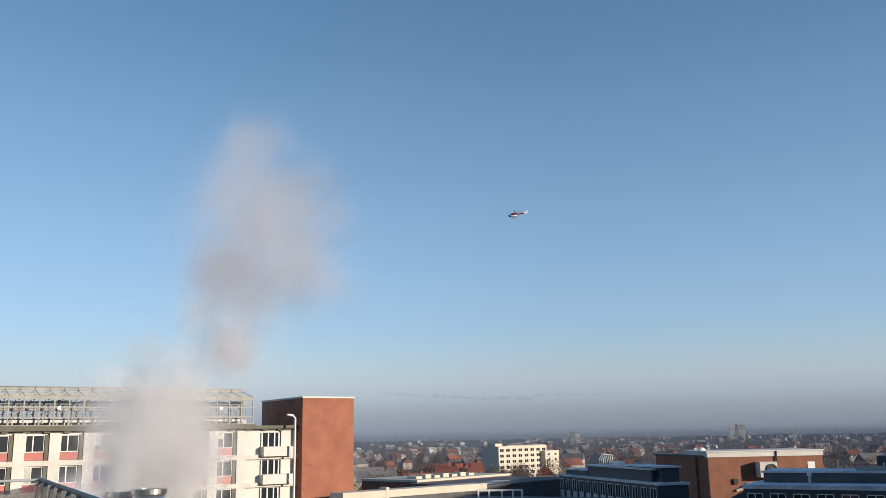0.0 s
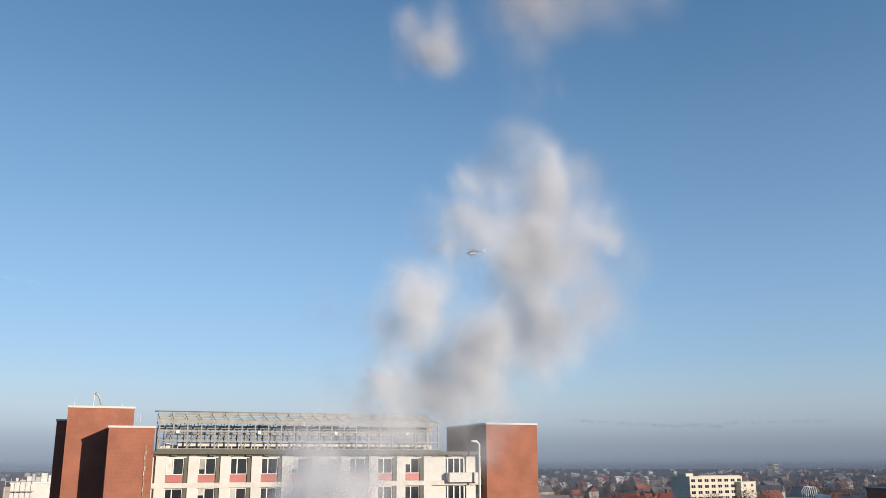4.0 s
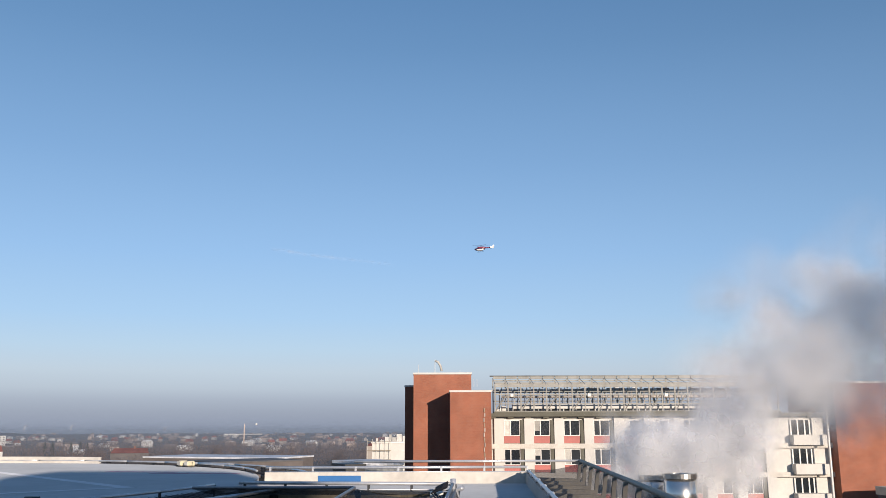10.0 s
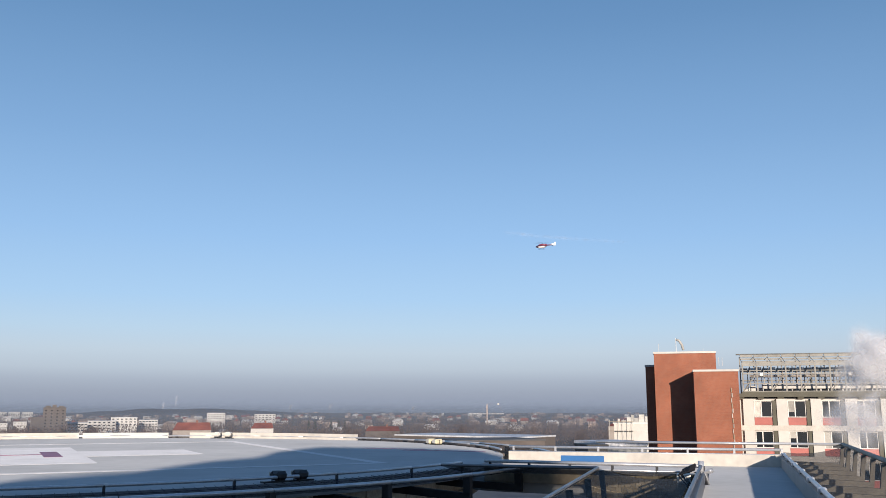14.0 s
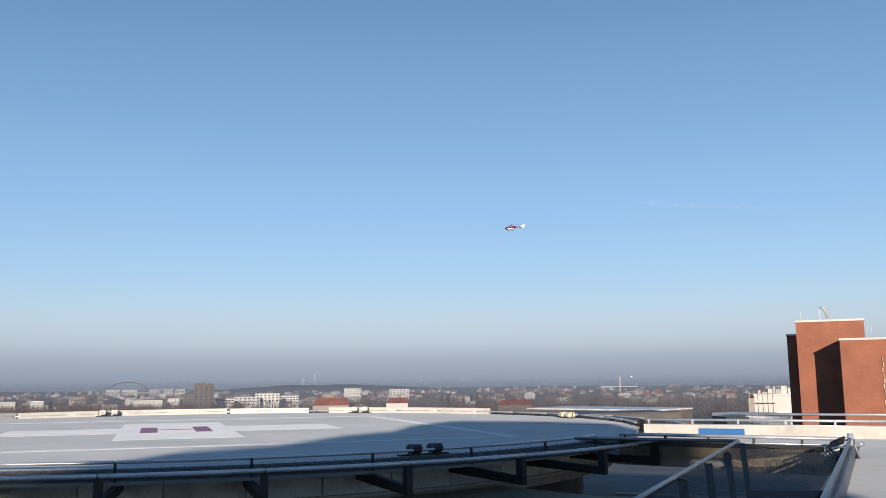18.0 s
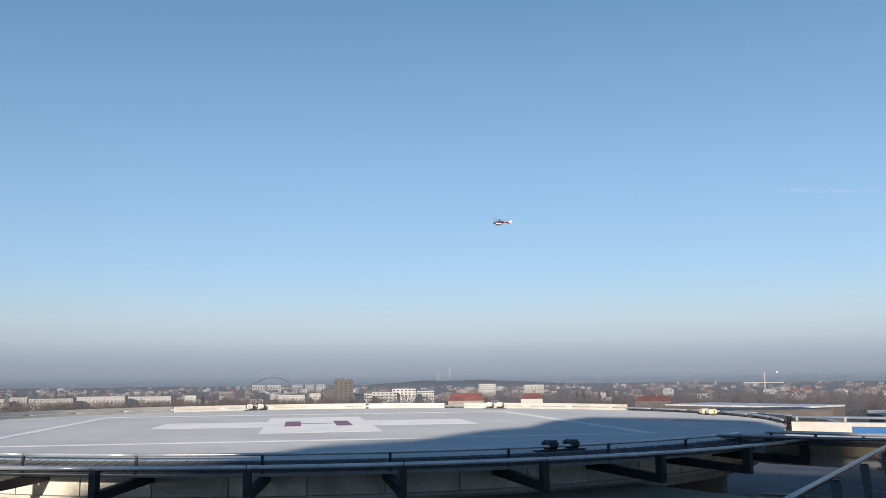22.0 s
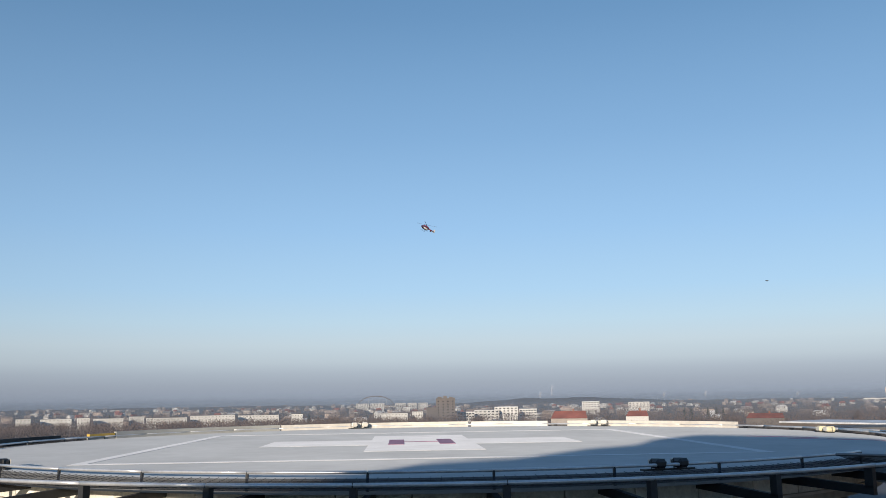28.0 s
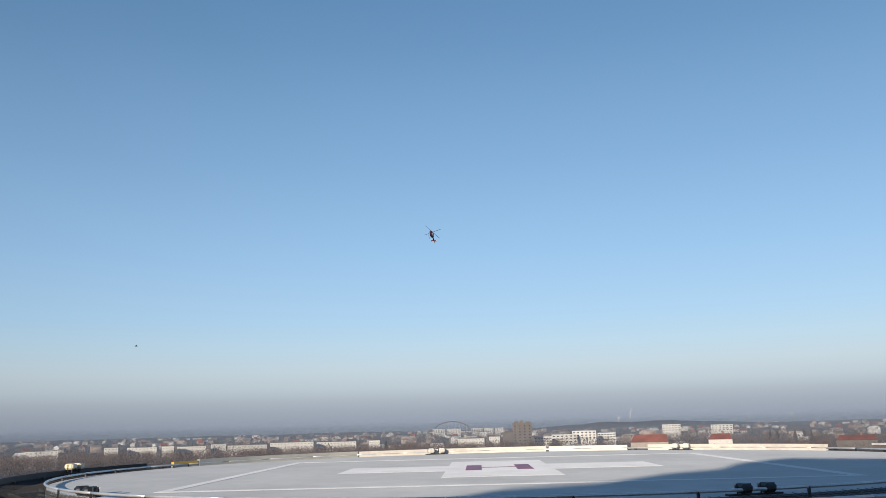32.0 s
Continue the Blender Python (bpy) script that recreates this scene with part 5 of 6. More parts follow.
for count, az_a, az_b, near, far, low, high, fine in ((5200, -124, 22, 845, 4500, 9, 17, 0.75), (1500, -119, -86, 700, 870, 11.5, 16.3, 0.45), (900, -86, -48, 620, 1250, 8, 14.5, 0.5), (650, -20, 17, 300, 850, 8, 15, 0.35)):
    for i in range(count):
        az = rnd.uniform(az_a, az_b)
        d = near * (far / near) ** rnd.random()
        p = spot(az, d, -30)
        h, w = rnd.uniform(low, high), rnd.uniform(6, 13)
        for j in range(60):
            c = p + Vector((rnd.gauss(0, w * 0.42), rnd.gauss(0, w * 0.42), h * (0.1 + 0.85 * rnd.random() ** 0.8)))
            k = len(verts)
            s = fine * rnd.uniform(0.7, 1.35)
            a = rnd.uniform(0, math.tau)
            u = Vector((0.45 * s * math.cos(a), 0.45 * s * math.sin(a), -s * 0.7))
            verts += [c + u, c + Vector((-u.x, -u.y, u.z)), c + Vector((rnd.gauss(0, 0.5), rnd.gauss(0, 0.5), 1.4 * s))]
            faces.append((k, k + 1, k + 2))
me = bpy.data.meshes.new("far_woods")
me.from_pydata([tuple(v) for v in verts], [], faces)
me.materials.append(M["twigs"])
tagged(new("far_woods", me), "bare brown woods between the houses", "woods", kind="stuff")

# long low hill with woods
bm = bmesh.new()
prev = None
for i in range(61):
    az = -87 + i * 0.32
    u = i / 60
    hgt = 1 + 30 * math.sin(min(1, max(0, u)) * math.pi) ** 1.3 * (0.9 + 0.25 * noise.noise((i * 0.16, 0, 0))) + 2.5 * noise.noise((i * 0.9, 4, 0))
    q = [bm.verts.new(spot(az, d, z)) for d, z in ((3300, -31), (3500, -31 + max(0, hgt) * 0.75), (3800, -30 + max(0, hgt)), (4400, -31))]
    if prev:
        for a, b, c, e in zip(prev, prev[1:], q[1:], q):
            bm.faces.new((a, b, c, e))
    prev = q
hill = tagged(part("hill", bm, "twigs"), "long low wooded hill on the horizon", "hill", kind="structure")
# the rim of the plain
bm = bmesh.new()
prev = None
for i in range(181):
    az = -126 + i * 0.84
    hgt = 6 + 6 * noise.noise((i * 0.13, 3, 0)) + 4 * noise.noise((i * 0.7, 9, 0))
    q = [bm.verts.new(spot(az, d, z)) for d, z in ((4300, -30), (4450, -30 + max(1, hgt)), (4700, -30 + max(1, hgt) * 1.05), (4890, -31))]
    if prev:
        for a, b, c, e in zip(prev, prev[1:], q[1:], q):
            bm.faces.new((a, b, c, e))
    prev = q
tagged(part("rim_of_woods", bm, "twigs"), "distant belt of woods closing the plain", "woods", kind="structure")

# tinted sheets stand in for ground haze over the plain, layer behind layer
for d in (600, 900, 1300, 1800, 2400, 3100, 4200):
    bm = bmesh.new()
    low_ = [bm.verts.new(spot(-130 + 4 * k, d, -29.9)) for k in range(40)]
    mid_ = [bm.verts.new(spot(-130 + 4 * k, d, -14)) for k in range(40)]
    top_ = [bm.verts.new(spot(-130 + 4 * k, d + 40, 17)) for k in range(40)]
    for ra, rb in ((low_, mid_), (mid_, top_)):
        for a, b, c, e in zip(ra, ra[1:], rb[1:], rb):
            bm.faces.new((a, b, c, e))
    tagged(part("haze", bm, "haze", None, "", True), "grey-blue see-through sheet imitating haze over the town", "haze", kind="structure")

# ---- helicopter ----
heli = thing("helicopter", (0, 400, 120), "red and white rescue helicopter in flight", "helicopter")
bm = bmesh.new()
bmesh.ops.create_uvsphere(bm, u_segments=20, v_segments=12, radius=1, matrix=Matrix.Identity(4))
for v in bm.verts:
    x, y, z = v.co
    v.co = Vector((x * 0.85, y * 2.75 + 0.6, z * 0.92 * (1 - 0.12 * max(0, y)) + (0.0 if y > -0.3 else 0.35 * (-y - 0.3))))
# white on the lower sides only, the rest of the hull dark
side = [f.index for f in bm.faces if abs(f.normal.x) > 0.45 and -0.62 < f.calc_center_median().z < 0.08 and -1.2 < f.calc_center_median().y < 2.0]
hull = part("fuselage", bm, ["heli_navy", "heli_white"], heli, "dark fuselage with white sides", True)
for i in side:
    hull.data.polygons[i].material_index = 1
bm = bmesh.new()
bmesh.ops.create_uvsphere(bm, u_segments=16, v_segments=10, radius=1, matrix=Matrix.Identity(4))
for v in bm.verts:
    x, y, z = v.co
    v.co = Vector((x * 0.8, y * 2.3 - 0.2, z * 0.62 + 0.72))
part("engine_cowling", bm, "heli_red", heli, "red engine cowling and roof", True)
bm = bmesh.new()
bmesh.ops.create_uvsphere(bm, u_segments=14, v_segments=10, radius=1, matrix=Matrix.Identity(4))
for v in bm.verts:
    x, y, z = v.co
    v.co = Vector((x * 0.8, y * 0.95 + 2.45, z * 0.55 + 0.2))
part("windscreen", bm, "heli_dark", heli, "dark cockpit glazing", True)
part("tail_boom", prism([(-0.28, -0.28), (0.28, -0.28), (0.28, 0.28), (-0.28, 0.28)], 0, 1), "heli_red", heli, "red tail boom")
boom = heli.children[-1]
bmb = bmesh.new()
tube([(0, -1.6, 0.55), (0, -3.8, 0.6), (0, -5.6, 0.68)], 0.27, bmb, 10)
boom.data = mesh("tail_boom", bmb, "heli_red", True)
bm = bmesh.new()
for q in (((-6.5, 0.2), (-5.2, 0.25), (-5.5, 1.1), (-6.1, 1.95), (-6.75, 1.95)),):
    lo = [bm.verts.new((-0.12, y, z)) for y, z in q]
    hi = [bm.verts.new((0.12, y, z)) for y, z in q]
    bm.faces.new(lo)
    bm.faces.new(hi[::-1])
    for i in range(len(q)):
        bm.faces.new((lo[i], hi[i], hi[(i + 1) % len(q)], lo[(i + 1) % len(q)]))
bmesh.ops.recalc_face_normals(bm, faces=bm.faces[:])
part("tail_fin", bm, "heli_white", heli, "white tail fin")
part("tailplane", box(-1.3, 1.3, -5.3, -4.7, 0.62, 0.72), "heli_red", heli)
for s in (-1, 1):
    part("end_plate", box(s * 1.3 - 0.04, s * 1.3 + 0.04, -5.6, -4.6, 0.3, 1.15), "heli_white", heli)
    part("skid", tube([(s * 0.95, -1.2, -1.35), (s * 0.95, 1.9, -1.35), (s * 0.95, 2.3, -1.2)], 0.03, n=6), "heli_dark", heli)
    for y in (-0.5, 1.3):
        part("skid_strut", tube([(s * 0.95, y, -1.35), (s * 0.5, y, -0.7)], 0.045, n=6), "heli_dark", heli)
rotor = new("main_rotor", mesh("main_rotor", tube([(0, 0, -0.35), (0, 0, 0.15)], 0.16), "heli_dark"))
rotor.parent = heli
rotor.matrix_basis = pose(0, 0, 1.75)
for k in range(4):
    b = part("blade", box(0.2, 5.1, -0.09, 0.09, -0.015, 0.015), "heli_dark", rotor)
    b.matrix_basis = pose(0, 0, 0.08, 0, 0, 90 * k)
tail_rotor = part("tail_rotor", ring(0.42, 0.52, -0.15, 0.15, n=20), "heli_dark", heli)
tail_rotor.matrix_basis = pose(0, -5.95, 0.85, 0, 90, 0)

# ---- bird ----
bird = thing("bird", (0, 60, 36), "dark bird gliding past", "bird")
bm = bmesh.new()
bmesh.ops.create_uvsphere(bm, u_segments=10, v_segments=8, radius=1, matrix=Matrix.Identity(4))
for v in bm.verts:
    v.co = Vector((v.co.x * 0.055, v.co.y * 0.17, v.co.z * 0.05))
part("body", bm, "feather", bird, "", True)
WINGS = []
for s in (-1, 1):
    bm = prism([(0.02, -0.05), (0.2, -0.06), (0.36, -0.1), (0.2, 0.06), (0.02, 0.07)], -0.006, 0.006)
    for v in bm.verts:
        v.co.x *= s
    bmesh.ops.recalc_face_normals(bm, faces=bm.faces[:])
    WINGS.append(part("wing", bm, "feather", bird))
part("tail", prism([(-0.02, -0.15), (-0.05, -0.27), (0.05, -0.27), (0.02, -0.15)], -0.005, 0.005), "feather", bird)

# ---- steam ----
SRC = spot(-31.9, 40, -2.4)
plume = thing("steam_plume", SRC, "billowing white steam rising from the steel stack", "steam")
rs = random.Random(11)
RIGHT, AHEAD = Vector((0.848, 0.530, 0)), Vector((-0.530, 0.848, 0))


def wisp_flakes(seed):
    """One soft billow of unit size: flakes thin out from its middle."""
    r = random.Random(seed)
    out = []
    for i in range(14):
        c = Vector((r.gauss(0, 0.38), r.gauss(0, 0.38), r.gauss(0, 0.38)))
        if c.length > 0.8:
            c *= 0.8 / c.length
        lean = AHEAD + Vector((r.gauss(0, 0.28), r.gauss(0, 0.28), r.gauss(0, 0.28)))
        out.append((c, lean, r.uniform(0.6, 1.0), 0.6 + 0.4 * math.exp(-(c.length / 0.5) ** 2)))
    return out


WISP = [vapour("wisp", "steam", wisp_flakes(k)) for k in range(8)]
DENSE = [vapour("wisp", "billow", wisp_flakes(60 + k)) for k in range(8)]
VEIL = [vapour("wisp", "veil", wisp_flakes(40 + k)) for k in range(8)]
THIN = [vapour("wisp", "mist", wisp_flakes(20 + k)) for k in range(8)]
STEAM = []


def puff(count, rows, kinds):
    """One puff of steam: wisps gathered round a path of time, azimuth, elevation, half width and half height."""
    size = sum(r[3] + r[4] for r in rows) / (2 * len(rows))
    lumps = [Vector((rs.uniform(-0.6, 0.6), rs.uniform(-0.5, 0.5), rs.uniform(-0.7, 0.7))) for k in range(4)]
    for i in range(count):
        ob = new("wisp", kinds[(len(STEAM) * 3) % 8])
        ob.parent = plume
        tagged(ob, kind="stuff")
        s = size * rs.uniform(0.45, 0.8)
        ob.scale = (s, s, s * rs.uniform(0.85, 1.2))
        q = lumps[i % 4] + Vector((rs.gauss(0, 0.22), rs.gauss(0, 0.22), rs.gauss(0, 0.22)))
        STEAM.append((ob, rows, q, rs.uniform(-25, 25)))


rows = [(0, -24.8, 12.7, 3.3, 4.1), (0.5, -24.4, 14.8, 3.6, 3.5), (1, -23.2, 16.9, 3.5, 3.6), (1.5, -22.3, 19.1, 3.6, 3.5), (2, -20.9, 22.2, 3.6, 3.8), (2.5, -18.8, 23.6, 3.3, 3.9), (3, -17.7, 24.9, 3.3, 4.2), (3.5, -17.5, 25.7, 3.5, 4.1), (4.5, -12, 42, 6, 7), (5.5, -4, 62, 9, 9)]
puff(9, rows, VEIL)
puff(9, rows, VEIL)
puff(4, rows, THIN)
rows = [(0, -28.5, 4.7, 1.9, 3.0), (0.5, -29.0, 7.4, 1.1, 2.7), (1, -28.9, 10.2, 0.9, 2.8), (1.5, -29.1, 12.5, 0.9, 3.1), (2, -28.7, 15.2, 1.1, 3.3), (2.5, -31.1, 18.1, 1.1, 1.9), (3, -32.2, 19.2, 0.9, 1.1), (3.5, -32.4, 20.1, 0.9, 1.0), (4.5, -18, 36, 4, 5), (5.5, -6, 58, 7, 7)]
puff(9, rows, VEIL)
rows = [(0, -25.2, 6.6, 1.9, 2.0), (0.5, -25.9, 7.8, 2.0, 1.7), (1, -24.7, 9.8, 1.6, 2.7), (1.5, -23.5, 10.2, 1.4, 3.1), (2, -22.0, 13.7, 1.4, 2.7), (2.5, -20.8, 17.6, 1.6, 2.7), (3, -19.0, 19.4, 1.7, 2.4), (3.5, -18.9, 20.6, 2.0, 2.4), (4.5, -18, 36, 4, 5), (5.5, -6, 58, 7, 7)]
puff(6, rows, THIN)
rows = [(0, -31.6, -0.0, 2.7, 2.5), (0.5, -31.5, 0.1, 2.8, 2.8), (1, -29.8, 1.6, 3.3, 3.1), (1.5, -28.7, 3.3, 3.6, 3.6), (2, -26.1, 4.1, 3.9, 3.1), (2.5, -23.9, 4.6, 4.1, 3.3), (3, -22.2, 7.1, 3.0, 3.5), (3.5, -21.9, 7.3, 3.0, 3.9), (4.5, -12, 24, 5, 6), (5.5, 4, 50, 9, 9)]
puff(10, rows, VEIL)
puff(5, rows, THIN)
rows = [(0.6, -35.9, -2.6, 1.4, 0.8), (1, -32.8, -1.9, 2.0, 1.3), (1.5, -32.2, -0.9, 2.5, 1.7), (2, -31.0, -0.2, 3.3, 2.2), (2.5, -29.5, 1.1, 3.8, 2.8), (3, -29.0, 2.6, 3.8, 4.2), (3.5, -28.9, 4.2, 3.6, 4.6), (5.5, -24.2, 12.8, 2.2, 3.3), (6.5, -21.8, 16.6, 3.3, 3.5), (7, -21.9, 19.1, 3.8, 3.1), (7.5, -21.7, 22.0, 3.9, 2.7), (8, -18.8, 25.1, 3.6, 2.2), (9, -8, 44, 7, 7)]
puff(3, rows, VEIL)
puff(7, rows, THIN)
rows = [(2, -33.5, -1.4, 2.5, 1.1), (2.5, -32.1, -0.6, 3.5, 1.6), (3, -30.6, 0.2, 3.9, 2.0), (3.5, -30.2, 1.4, 3.9, 2.7), (5.5, -21.6, 6.6, 1.7, 2.7), (6.5, -18.2, 8.7, 1.9, 2.4), (7.5, -16.0, 14.4, 2.0, 2.8), (8.5, -4, 34, 6, 6)]
puff(6, rows, THIN)
rows = [(3, -32.6, -1.4, 2.0, 0.8), (3.5, -31.2, -0.5, 3.0, 1.4), (5.5, -26.4, 7.3, 2.4, 3.3), (6.5, -22.3, 13.3, 3.1, 3.0), (7, -21.3, 16.1, 3.5, 3.0), (7.5, -20.9, 17.9, 3.8, 3.3), (8, -19.9, 21.1, 3.9, 3.1), (9, -8, 44, 7, 7)]
puff(4, rows, VEIL)
puff(5, rows, THIN)
rows = [(4.5, -32.8, -1.3, 2.0, 0.9), (5.5, -28.5, 1.8, 3.5, 3.0), (6.5, -24.6, 6.1, 3.0, 2.2), (7, -23.9, 7.6, 2.4, 2.4), (7.5, -22.6, 8.7, 2.2, 2.7), (8, -21.7, 10.4, 2.5, 2.7), (9, -12, 22, 6, 6), (10, 6, 44, 8, 8)]
puff(6, rows, VEIL)
puff(4, rows, THIN)
rows = [(5.5, -34.9, -1.5, 1.9, 0.8), (6.5, -29.7, 0.6, 3.8, 2.7), (7, -30.0, 1.0, 3.8, 3.0), (7.5, -27.5, 1.2, 3.9, 3.3), (8, -26.7, 1.9, 3.9, 3.6), (9, -23.5, 3.9, 4.2, 3.9), (10, -25.5, 4.4, 3.5, 3.3), (11, -25.1, 9.2, 2.5, 2.5), (12, -26.2, 14.3, 2.0, 2.5), (13, -18, 34, 5, 5)]
puff(7, rows, VEIL)
rows = [(6.5, -32.1, -1.3, 2.4, 1.1), (7, -31.6, -1.1, 3.3, 1.6), (7.5, -29.1, -0.9, 3.6, 1.9), (8, -28.6, -0.4, 3.9, 2.2), (9, -25.1, 1.2, 4.4, 3.0), (10, -21.7, 6.1, 2.2, 3.6), (11, -23.1, 4.0, 1.7, 2.7), (12, -25.0, 9.2, 2.0, 2.7), (13, -14, 30, 5, 5)]
puff(6, rows, VEIL)
rows = [(8, -31.9, -2.6, 1.4, 0.5), (9, -31.9, -1.9, 3.0, 1.6), (10, -30.6, -0.7, 3.5, 2.4), (11, -27.6, -0.2, 4.4, 2.7), (12, -28.6, 0.2, 3.3, 3.6), (12.7, -30.1, 1.7, 3.1, 3.3), (13.3, -29.3, 4.3, 3.1, 3.3)]
puff(14, rows, DENSE)
rows = [(9.3, -34.2, -3.2, 1.6, 0.6), (10, -32.4, -1.9, 2.5, 1.4), (11, -29.3, -1.6, 4.1, 1.7), (12, -29.5, -1.8, 3.1, 2.0), (12.7, -30.8, -1.5, 2.5, 2.4), (13.3, -31.0, 0.5, 2.8, 2.7)]
puff(11, rows, DENSE)
rows = [(10.7, -38.1, -2.0, 0.6, 0.4), (11, -37.1, -1.6, 0.9, 0.6), (12, -36.2, -0.7, 1.9, 1.2), (12.7, -34.1, -0.6, 2.4, 1.6), (13.3, -34.3, -0.1, 2.1, 2.1), (13.9, -34.5, 1.2, 1.7, 2.7), (14.5, -33.3, 3.3, 2.2, 2.8)]
puff(16, rows, DENSE)
# the dense white core blows off sooner than the veil round it
puff(10, [(0, -31.6, 0.2, 2.4, 2.4), (0.5, -31.3, 0.6, 2.6, 2.8), (1, -30.2, 1.3, 2.9, 3.1), (1.5, -29.4, 1.6, 3.2, 3.2), (2, -28.9, 1.9, 3.6, 3.3), (2.5, -28.6, 2.4, 3.8, 3.4), (3, -28.6, 2.9, 3.6, 3.6), (3.5, -28.4, 3.8, 3.6, 3.8), (4.3, -14, 20, 7, 7), (5.3, 8, 48, 9, 9)], WISP)
puff(10, [(0.6, -35.9, -2.6, 1.4, 0.8), (1, -32.8, -1.9, 2.0, 1.3), (1.5, -32.2, -0.9, 2.5, 1.7), (2, -31.0, -0.2, 3.3, 2.2), (2.5, -29.5, 1.1, 3.8, 2.8), (3, -29.0, 2.6, 3.8, 4.2), (3.5, -28.9, 4.2, 3.6, 4.6), (4.3, -14, 20, 7, 7), (5.3, 8, 48, 9, 9)], WISP)
puff(8, [(2, -33.5, -1.4, 2.5, 1.1), (2.5, -32.1, -0.6, 3.5, 1.6), (3, -30.6, 0.2, 3.9, 2.0), (3.5, -30.2, 1.4, 3.9, 2.7), (4.4, -18, 12, 5, 5), (5.3, 6, 40, 8, 8)], WISP)
puff(12, [(5.5, -34.9, -1.5, 1.9, 0.8), (6.5, -29.7, 0.6, 3.8, 2.7), (7, -30.0, 1.0, 3.8, 3.0), (7.5, -27.5, 1.2, 3.9, 3.3), (8, -26.7, 1.9, 3.9, 3.6), (9, -23.5, 3.9, 4.2, 3.9), (10, -24.6, 4.6, 3.5, 3.4), (10.6, -17, 8, 4.4, 4.4), (11.2, -6, 13, 6, 6), (12, 12, 28, 8, 8)], WISP)
puff(11, [(6.5, -32.1, -1.3, 2.4, 1.1), (7, -31.6, -1.1, 3.3, 1.6), (7.5, -29.1, -0.9, 3.6, 1.9), (8, -28.6, -0.4, 3.9, 2.2), (9, -25.1, 1.2, 4.4, 3.0), (9.6, -19.0, 3.4, 4.4, 4.0), (10.4, -6, 9, 6, 6), (11.5, 12, 24, 8, 8)], WISP)
puff(10, [(3.9, -32, -2.6, 1.4, 0.8), (4.7, -31, -0.6, 2.3, 1.9), (5.5, -29.2, 1.2, 3.2, 2.7), (6, -28.8, 1.6, 3.3, 2.8), (6.5, -29.3, 0.9, 3.6, 2.6), (7, -29.4, 1.0, 3.7, 2.8), (7.5, -27.5, 1.2, 3.9, 3.2), (8, -26.7, 1.9, 3.9, 3.5), (9, -23.5, 3.9, 4.2, 3.9), (9.6, -18.5, 5.0, 4.4, 4.4), (10.4, -6, 10, 6, 6), (11.5, 12, 24, 8, 8)], WISP)
for k in range(7):
    t_ = 14.5 + 2.4 * k
    puff(5, [(t_, -32.3, -3.6, 0.8, 0.6), (t_ + 1, -31.5, -1.5, 2.0, 1.6), (t_ + 2.5, -29.5, 1.5, 3.0, 2.6), (t_ + 5, -25, 8, 4.5, 4.0)], WISP)


# ---- movement ----
FLIGHT = [
    (0.0, -8.13, 14.28), (0.5, -9.94, 14.31), (1.0, -11.78, 14.27), (1.5, -13.60, 14.22), (2.0, -15.46, 14.16), (2.5, -17.34, 14.08),
    (3.0, -19.21, 13.97), (3.5, -21.04, 13.87), (5.5, -28.37, 13.33), (6.0, -30.17, 13.16), (6.5, -31.91, 13.00), (7.0, -33.64, 12.79),
    (7.5, -35.39, 12.63), (8.0, -37.02, 12.45), (8.5, -38.65, 12.27), (9.0, -40.24, 12.06), (9.5, -41.81, 11.87), (10.0, -43.43, 11.68),
    (10.5, -44.92, 11.48), (11.0, -46.40, 11.36), (11.5, -47.82, 11.18), (12.0, -49.28, 11.00), (12.5, -50.70, 10.87), (13.0, -52.15, 10.78),
    (13.5, -53.48, 10.70), (14.0, -54.82, 10.57), (14.5, -56.17, 10.51), (16.5, -61.40, 10.22), (17.0, -62.70, 10.14), (17.5, -63.96, 10.13),
    (18.0, -65.27, 10.13), (18.5, -66.53, 10.06), (19.0, -67.77, 10.08), (19.5, -69.01, 10.10), (20.0, -70.21, 10.09), (20.5, -71.40, 10.09),
    (21.0, -72.51, 10.08), (21.5, -73.68, 10.15), (22.0, -74.76, 10.29), (22.5, -75.91, 10.28), (23.0, -77.04, 10.41), (23.5, -78.08, 10.48),
    (24.0, -79.19, 10.56), (24.5, -80.17, 10.64), (25.0, -81.20, 10.72), (25.5, -82.16, 10.78), (27.5, -85.48, 11.11), (28.0, -86.20, 11.24),
    (28.5, -86.89, 11.27), (29.0, -87.60, 11.39), (29.5, -88.17, 11.54), (30.0, -88.75, 11.75), (30.5, -89.26, 11.91), (31.0, -89.72, 12.08),
    (31.5, -90.14, 12.26), (32.0, -90.56, 12.49),
]
BIRD = [
    (27.5, -58.54, 6.78), (28.0, -64.60, 6.89), (28.5, -70.71, 7.06), (29.0, -76.83, 7.07), (29.5, -82.88, 6.98), (30.0, -88.53, 6.78),
    (31.0, -99.10, 5.77), (31.5, -104.27, 5.62), (32.0, -109.34, 5.29),
]


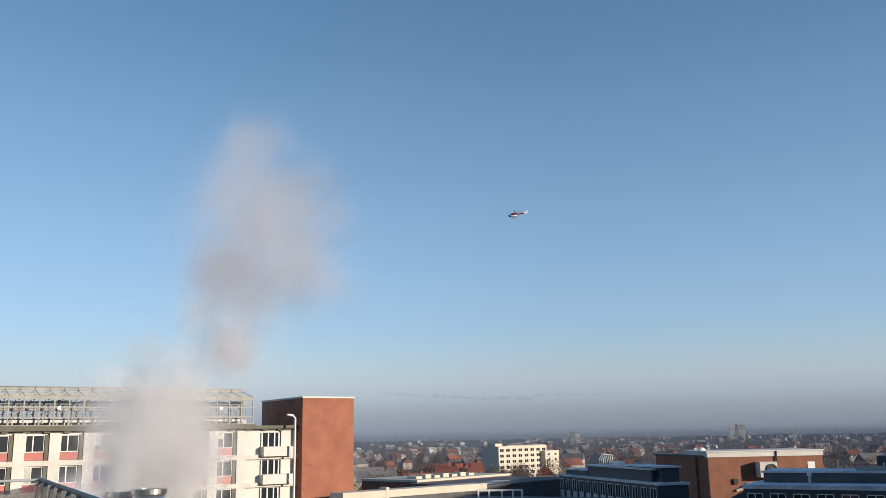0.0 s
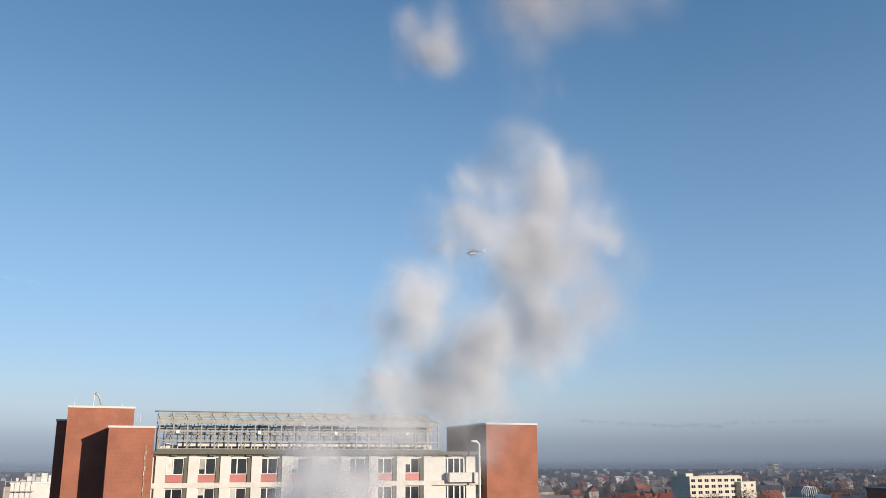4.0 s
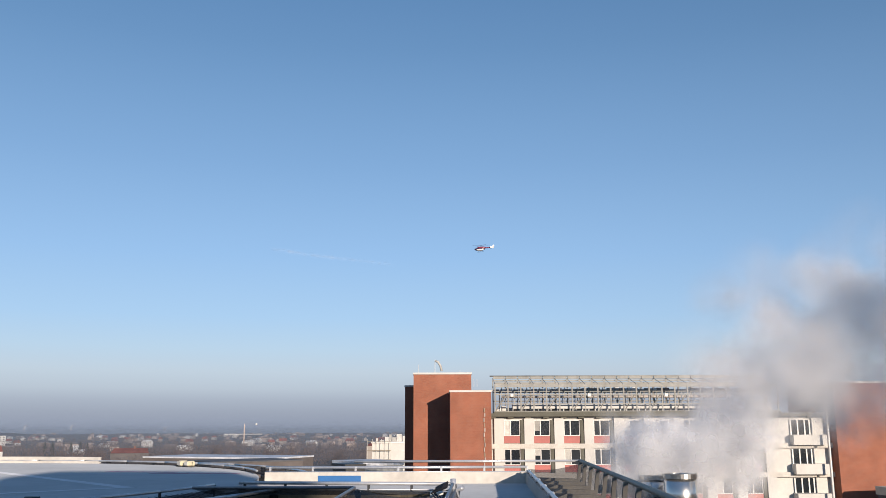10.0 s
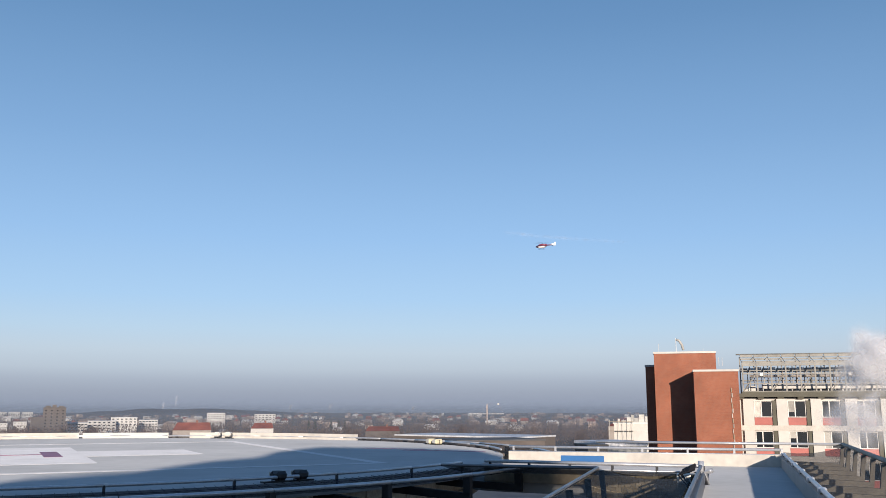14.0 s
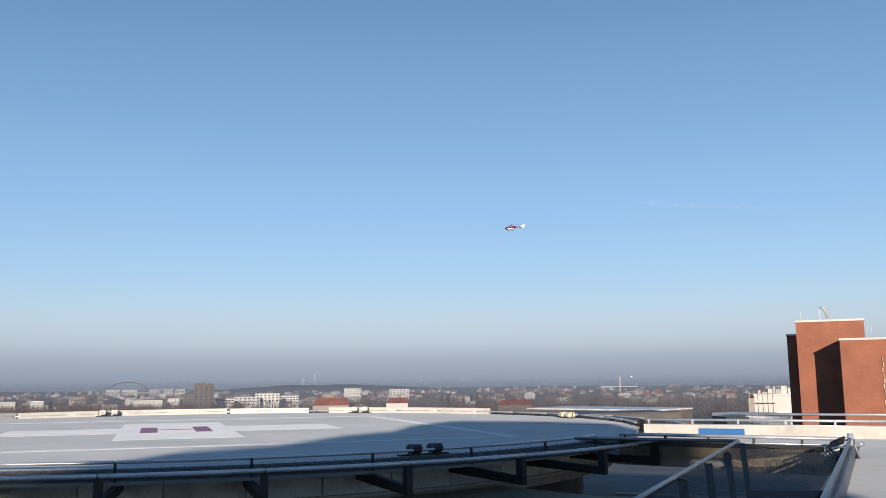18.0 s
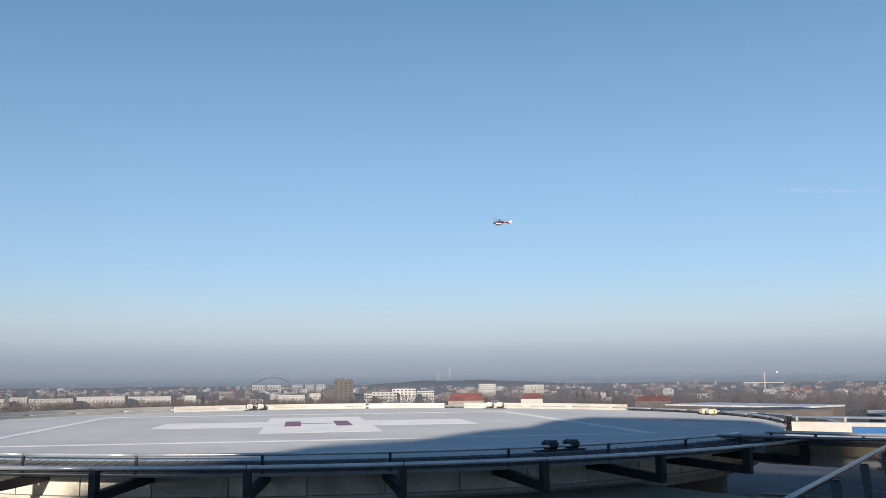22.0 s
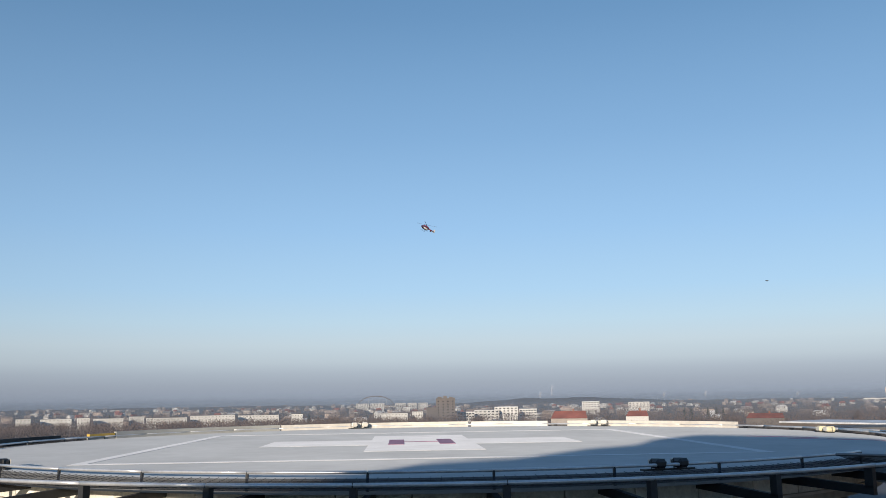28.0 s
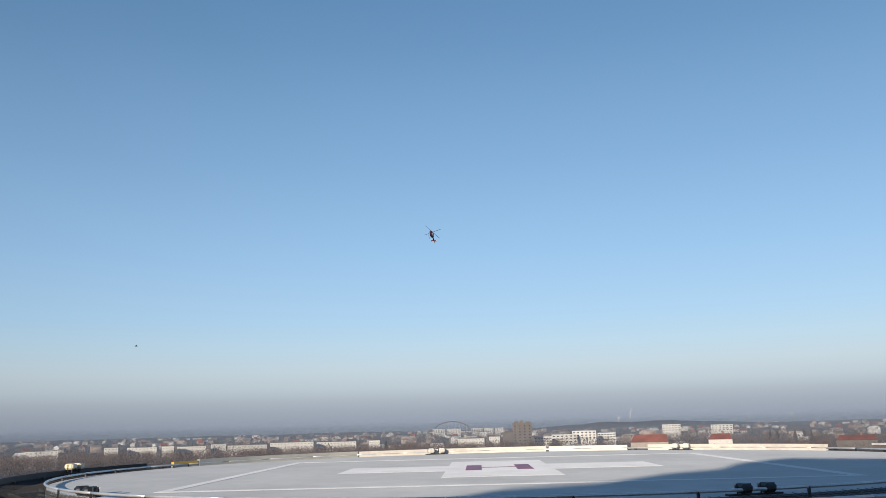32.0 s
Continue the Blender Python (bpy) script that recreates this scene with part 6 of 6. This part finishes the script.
def motions():
    rows = []
    times, turns, pitches = (0, 14, 20, 24, 27.5, 29, 30, 31, 32), (0, 0, 12, 27, 46, 53, 58, 66, 75), (-3, -2, -1, 4, 13, 20, 23, 26, 28)
    for t, az, el in FLIGHT:
        k = max(i for i in range(8) if times[i] <= t)
        u = (t - times[k]) / (times[k + 1] - times[k])
        turn = turns[k] + (turns[k + 1] - turns[k]) * u
        pitch = pitches[k] + (pitches[k + 1] - pitches[k]) * u
        p = EYE + way(az, el - 0.12) * (440 if t < 22 else 440 - (t - 22) * 3)
        rows.append((t, pose(*p, pitch, -4 if t < 24 else -8, -(az - 90 - turn))))
    walk(heli, rows)
    walk(rotor, [(k / 30, pose(0, 0, 1.75, 0, 0, 55 * k)) for k in range(0, 961)])
    rows = [(t, pose(*(EYE + way(az, 6.6) * 110), 0, 0, -(az - 90))) for t, az in ((0.0, 60), (20.0, 55), (24.0, -16), (26.0, -40))]
    for t, az, el in BIRD:
        rows.append((t, pose(*(EYE + way(az, el) * 110), 0, 0, -(az - 90))))
    walk(bird, rows)
    for s, w in zip((-1, 1), WINGS):
        walk(w, [(0.1 * k, pose(0, 0, 0, 0, -s * 22 * math.sin(k * 1.3), 0)) for k in range(0, 321)])
    for ob, path, q, spin in STEAM:
        rows = []
        if path[0][0] > 0.5:
            rows.append((path[0][0] - 1.3, pose(0.6 * q.x, 0.6 * q.y, -4.5, 0, 0, spin)))
        for t, az, el, hw, hh in path:
            m = EYE + way(az, el) * (42.5 / math.cos(radians(el))) - SRC
            m += RIGHT * (q.x * hw * 1.2) + AHEAD * (q.y * hw * 0.9) + Vector((0, 0, q.z * hh * 0.95))
            rows.append((t, pose(*m, 8 * math.sin(0.5 * t + spin), 8 * math.sin(0.4 * t), spin + 3 * (t - path[0][0]))))
        # past its path the puff drifts on and thins out
        (ta, ma), (tb, mb) = rows[-2:]
        drift = (mb.translation - ma.translation) / (tb - ta)
        for k in (1, 2, 3, 4):
            m = mb.copy()
            m.translation = mb.translation + drift * 3.5 * k + (RIGHT * (1 + q.x) + AHEAD * q.y + Vector((0, 0, 1.5 + abs(q.z)))) * 12.0 * k
            rows.append((tb + 1.5 * k, m))
        if rows[0][0] > 0:
            rows.insert(0, (0.0, rows[0][1]))
        if rows[-1][0] < 32:
            m = rows[-1][1].copy()
            m.translation = m.translation + drift * (32 - rows[-1][0])
            rows.append((32.0, m))
        sc = ob.scale.copy()
        walk(ob, rows)
        ob.scale = sc


motions()
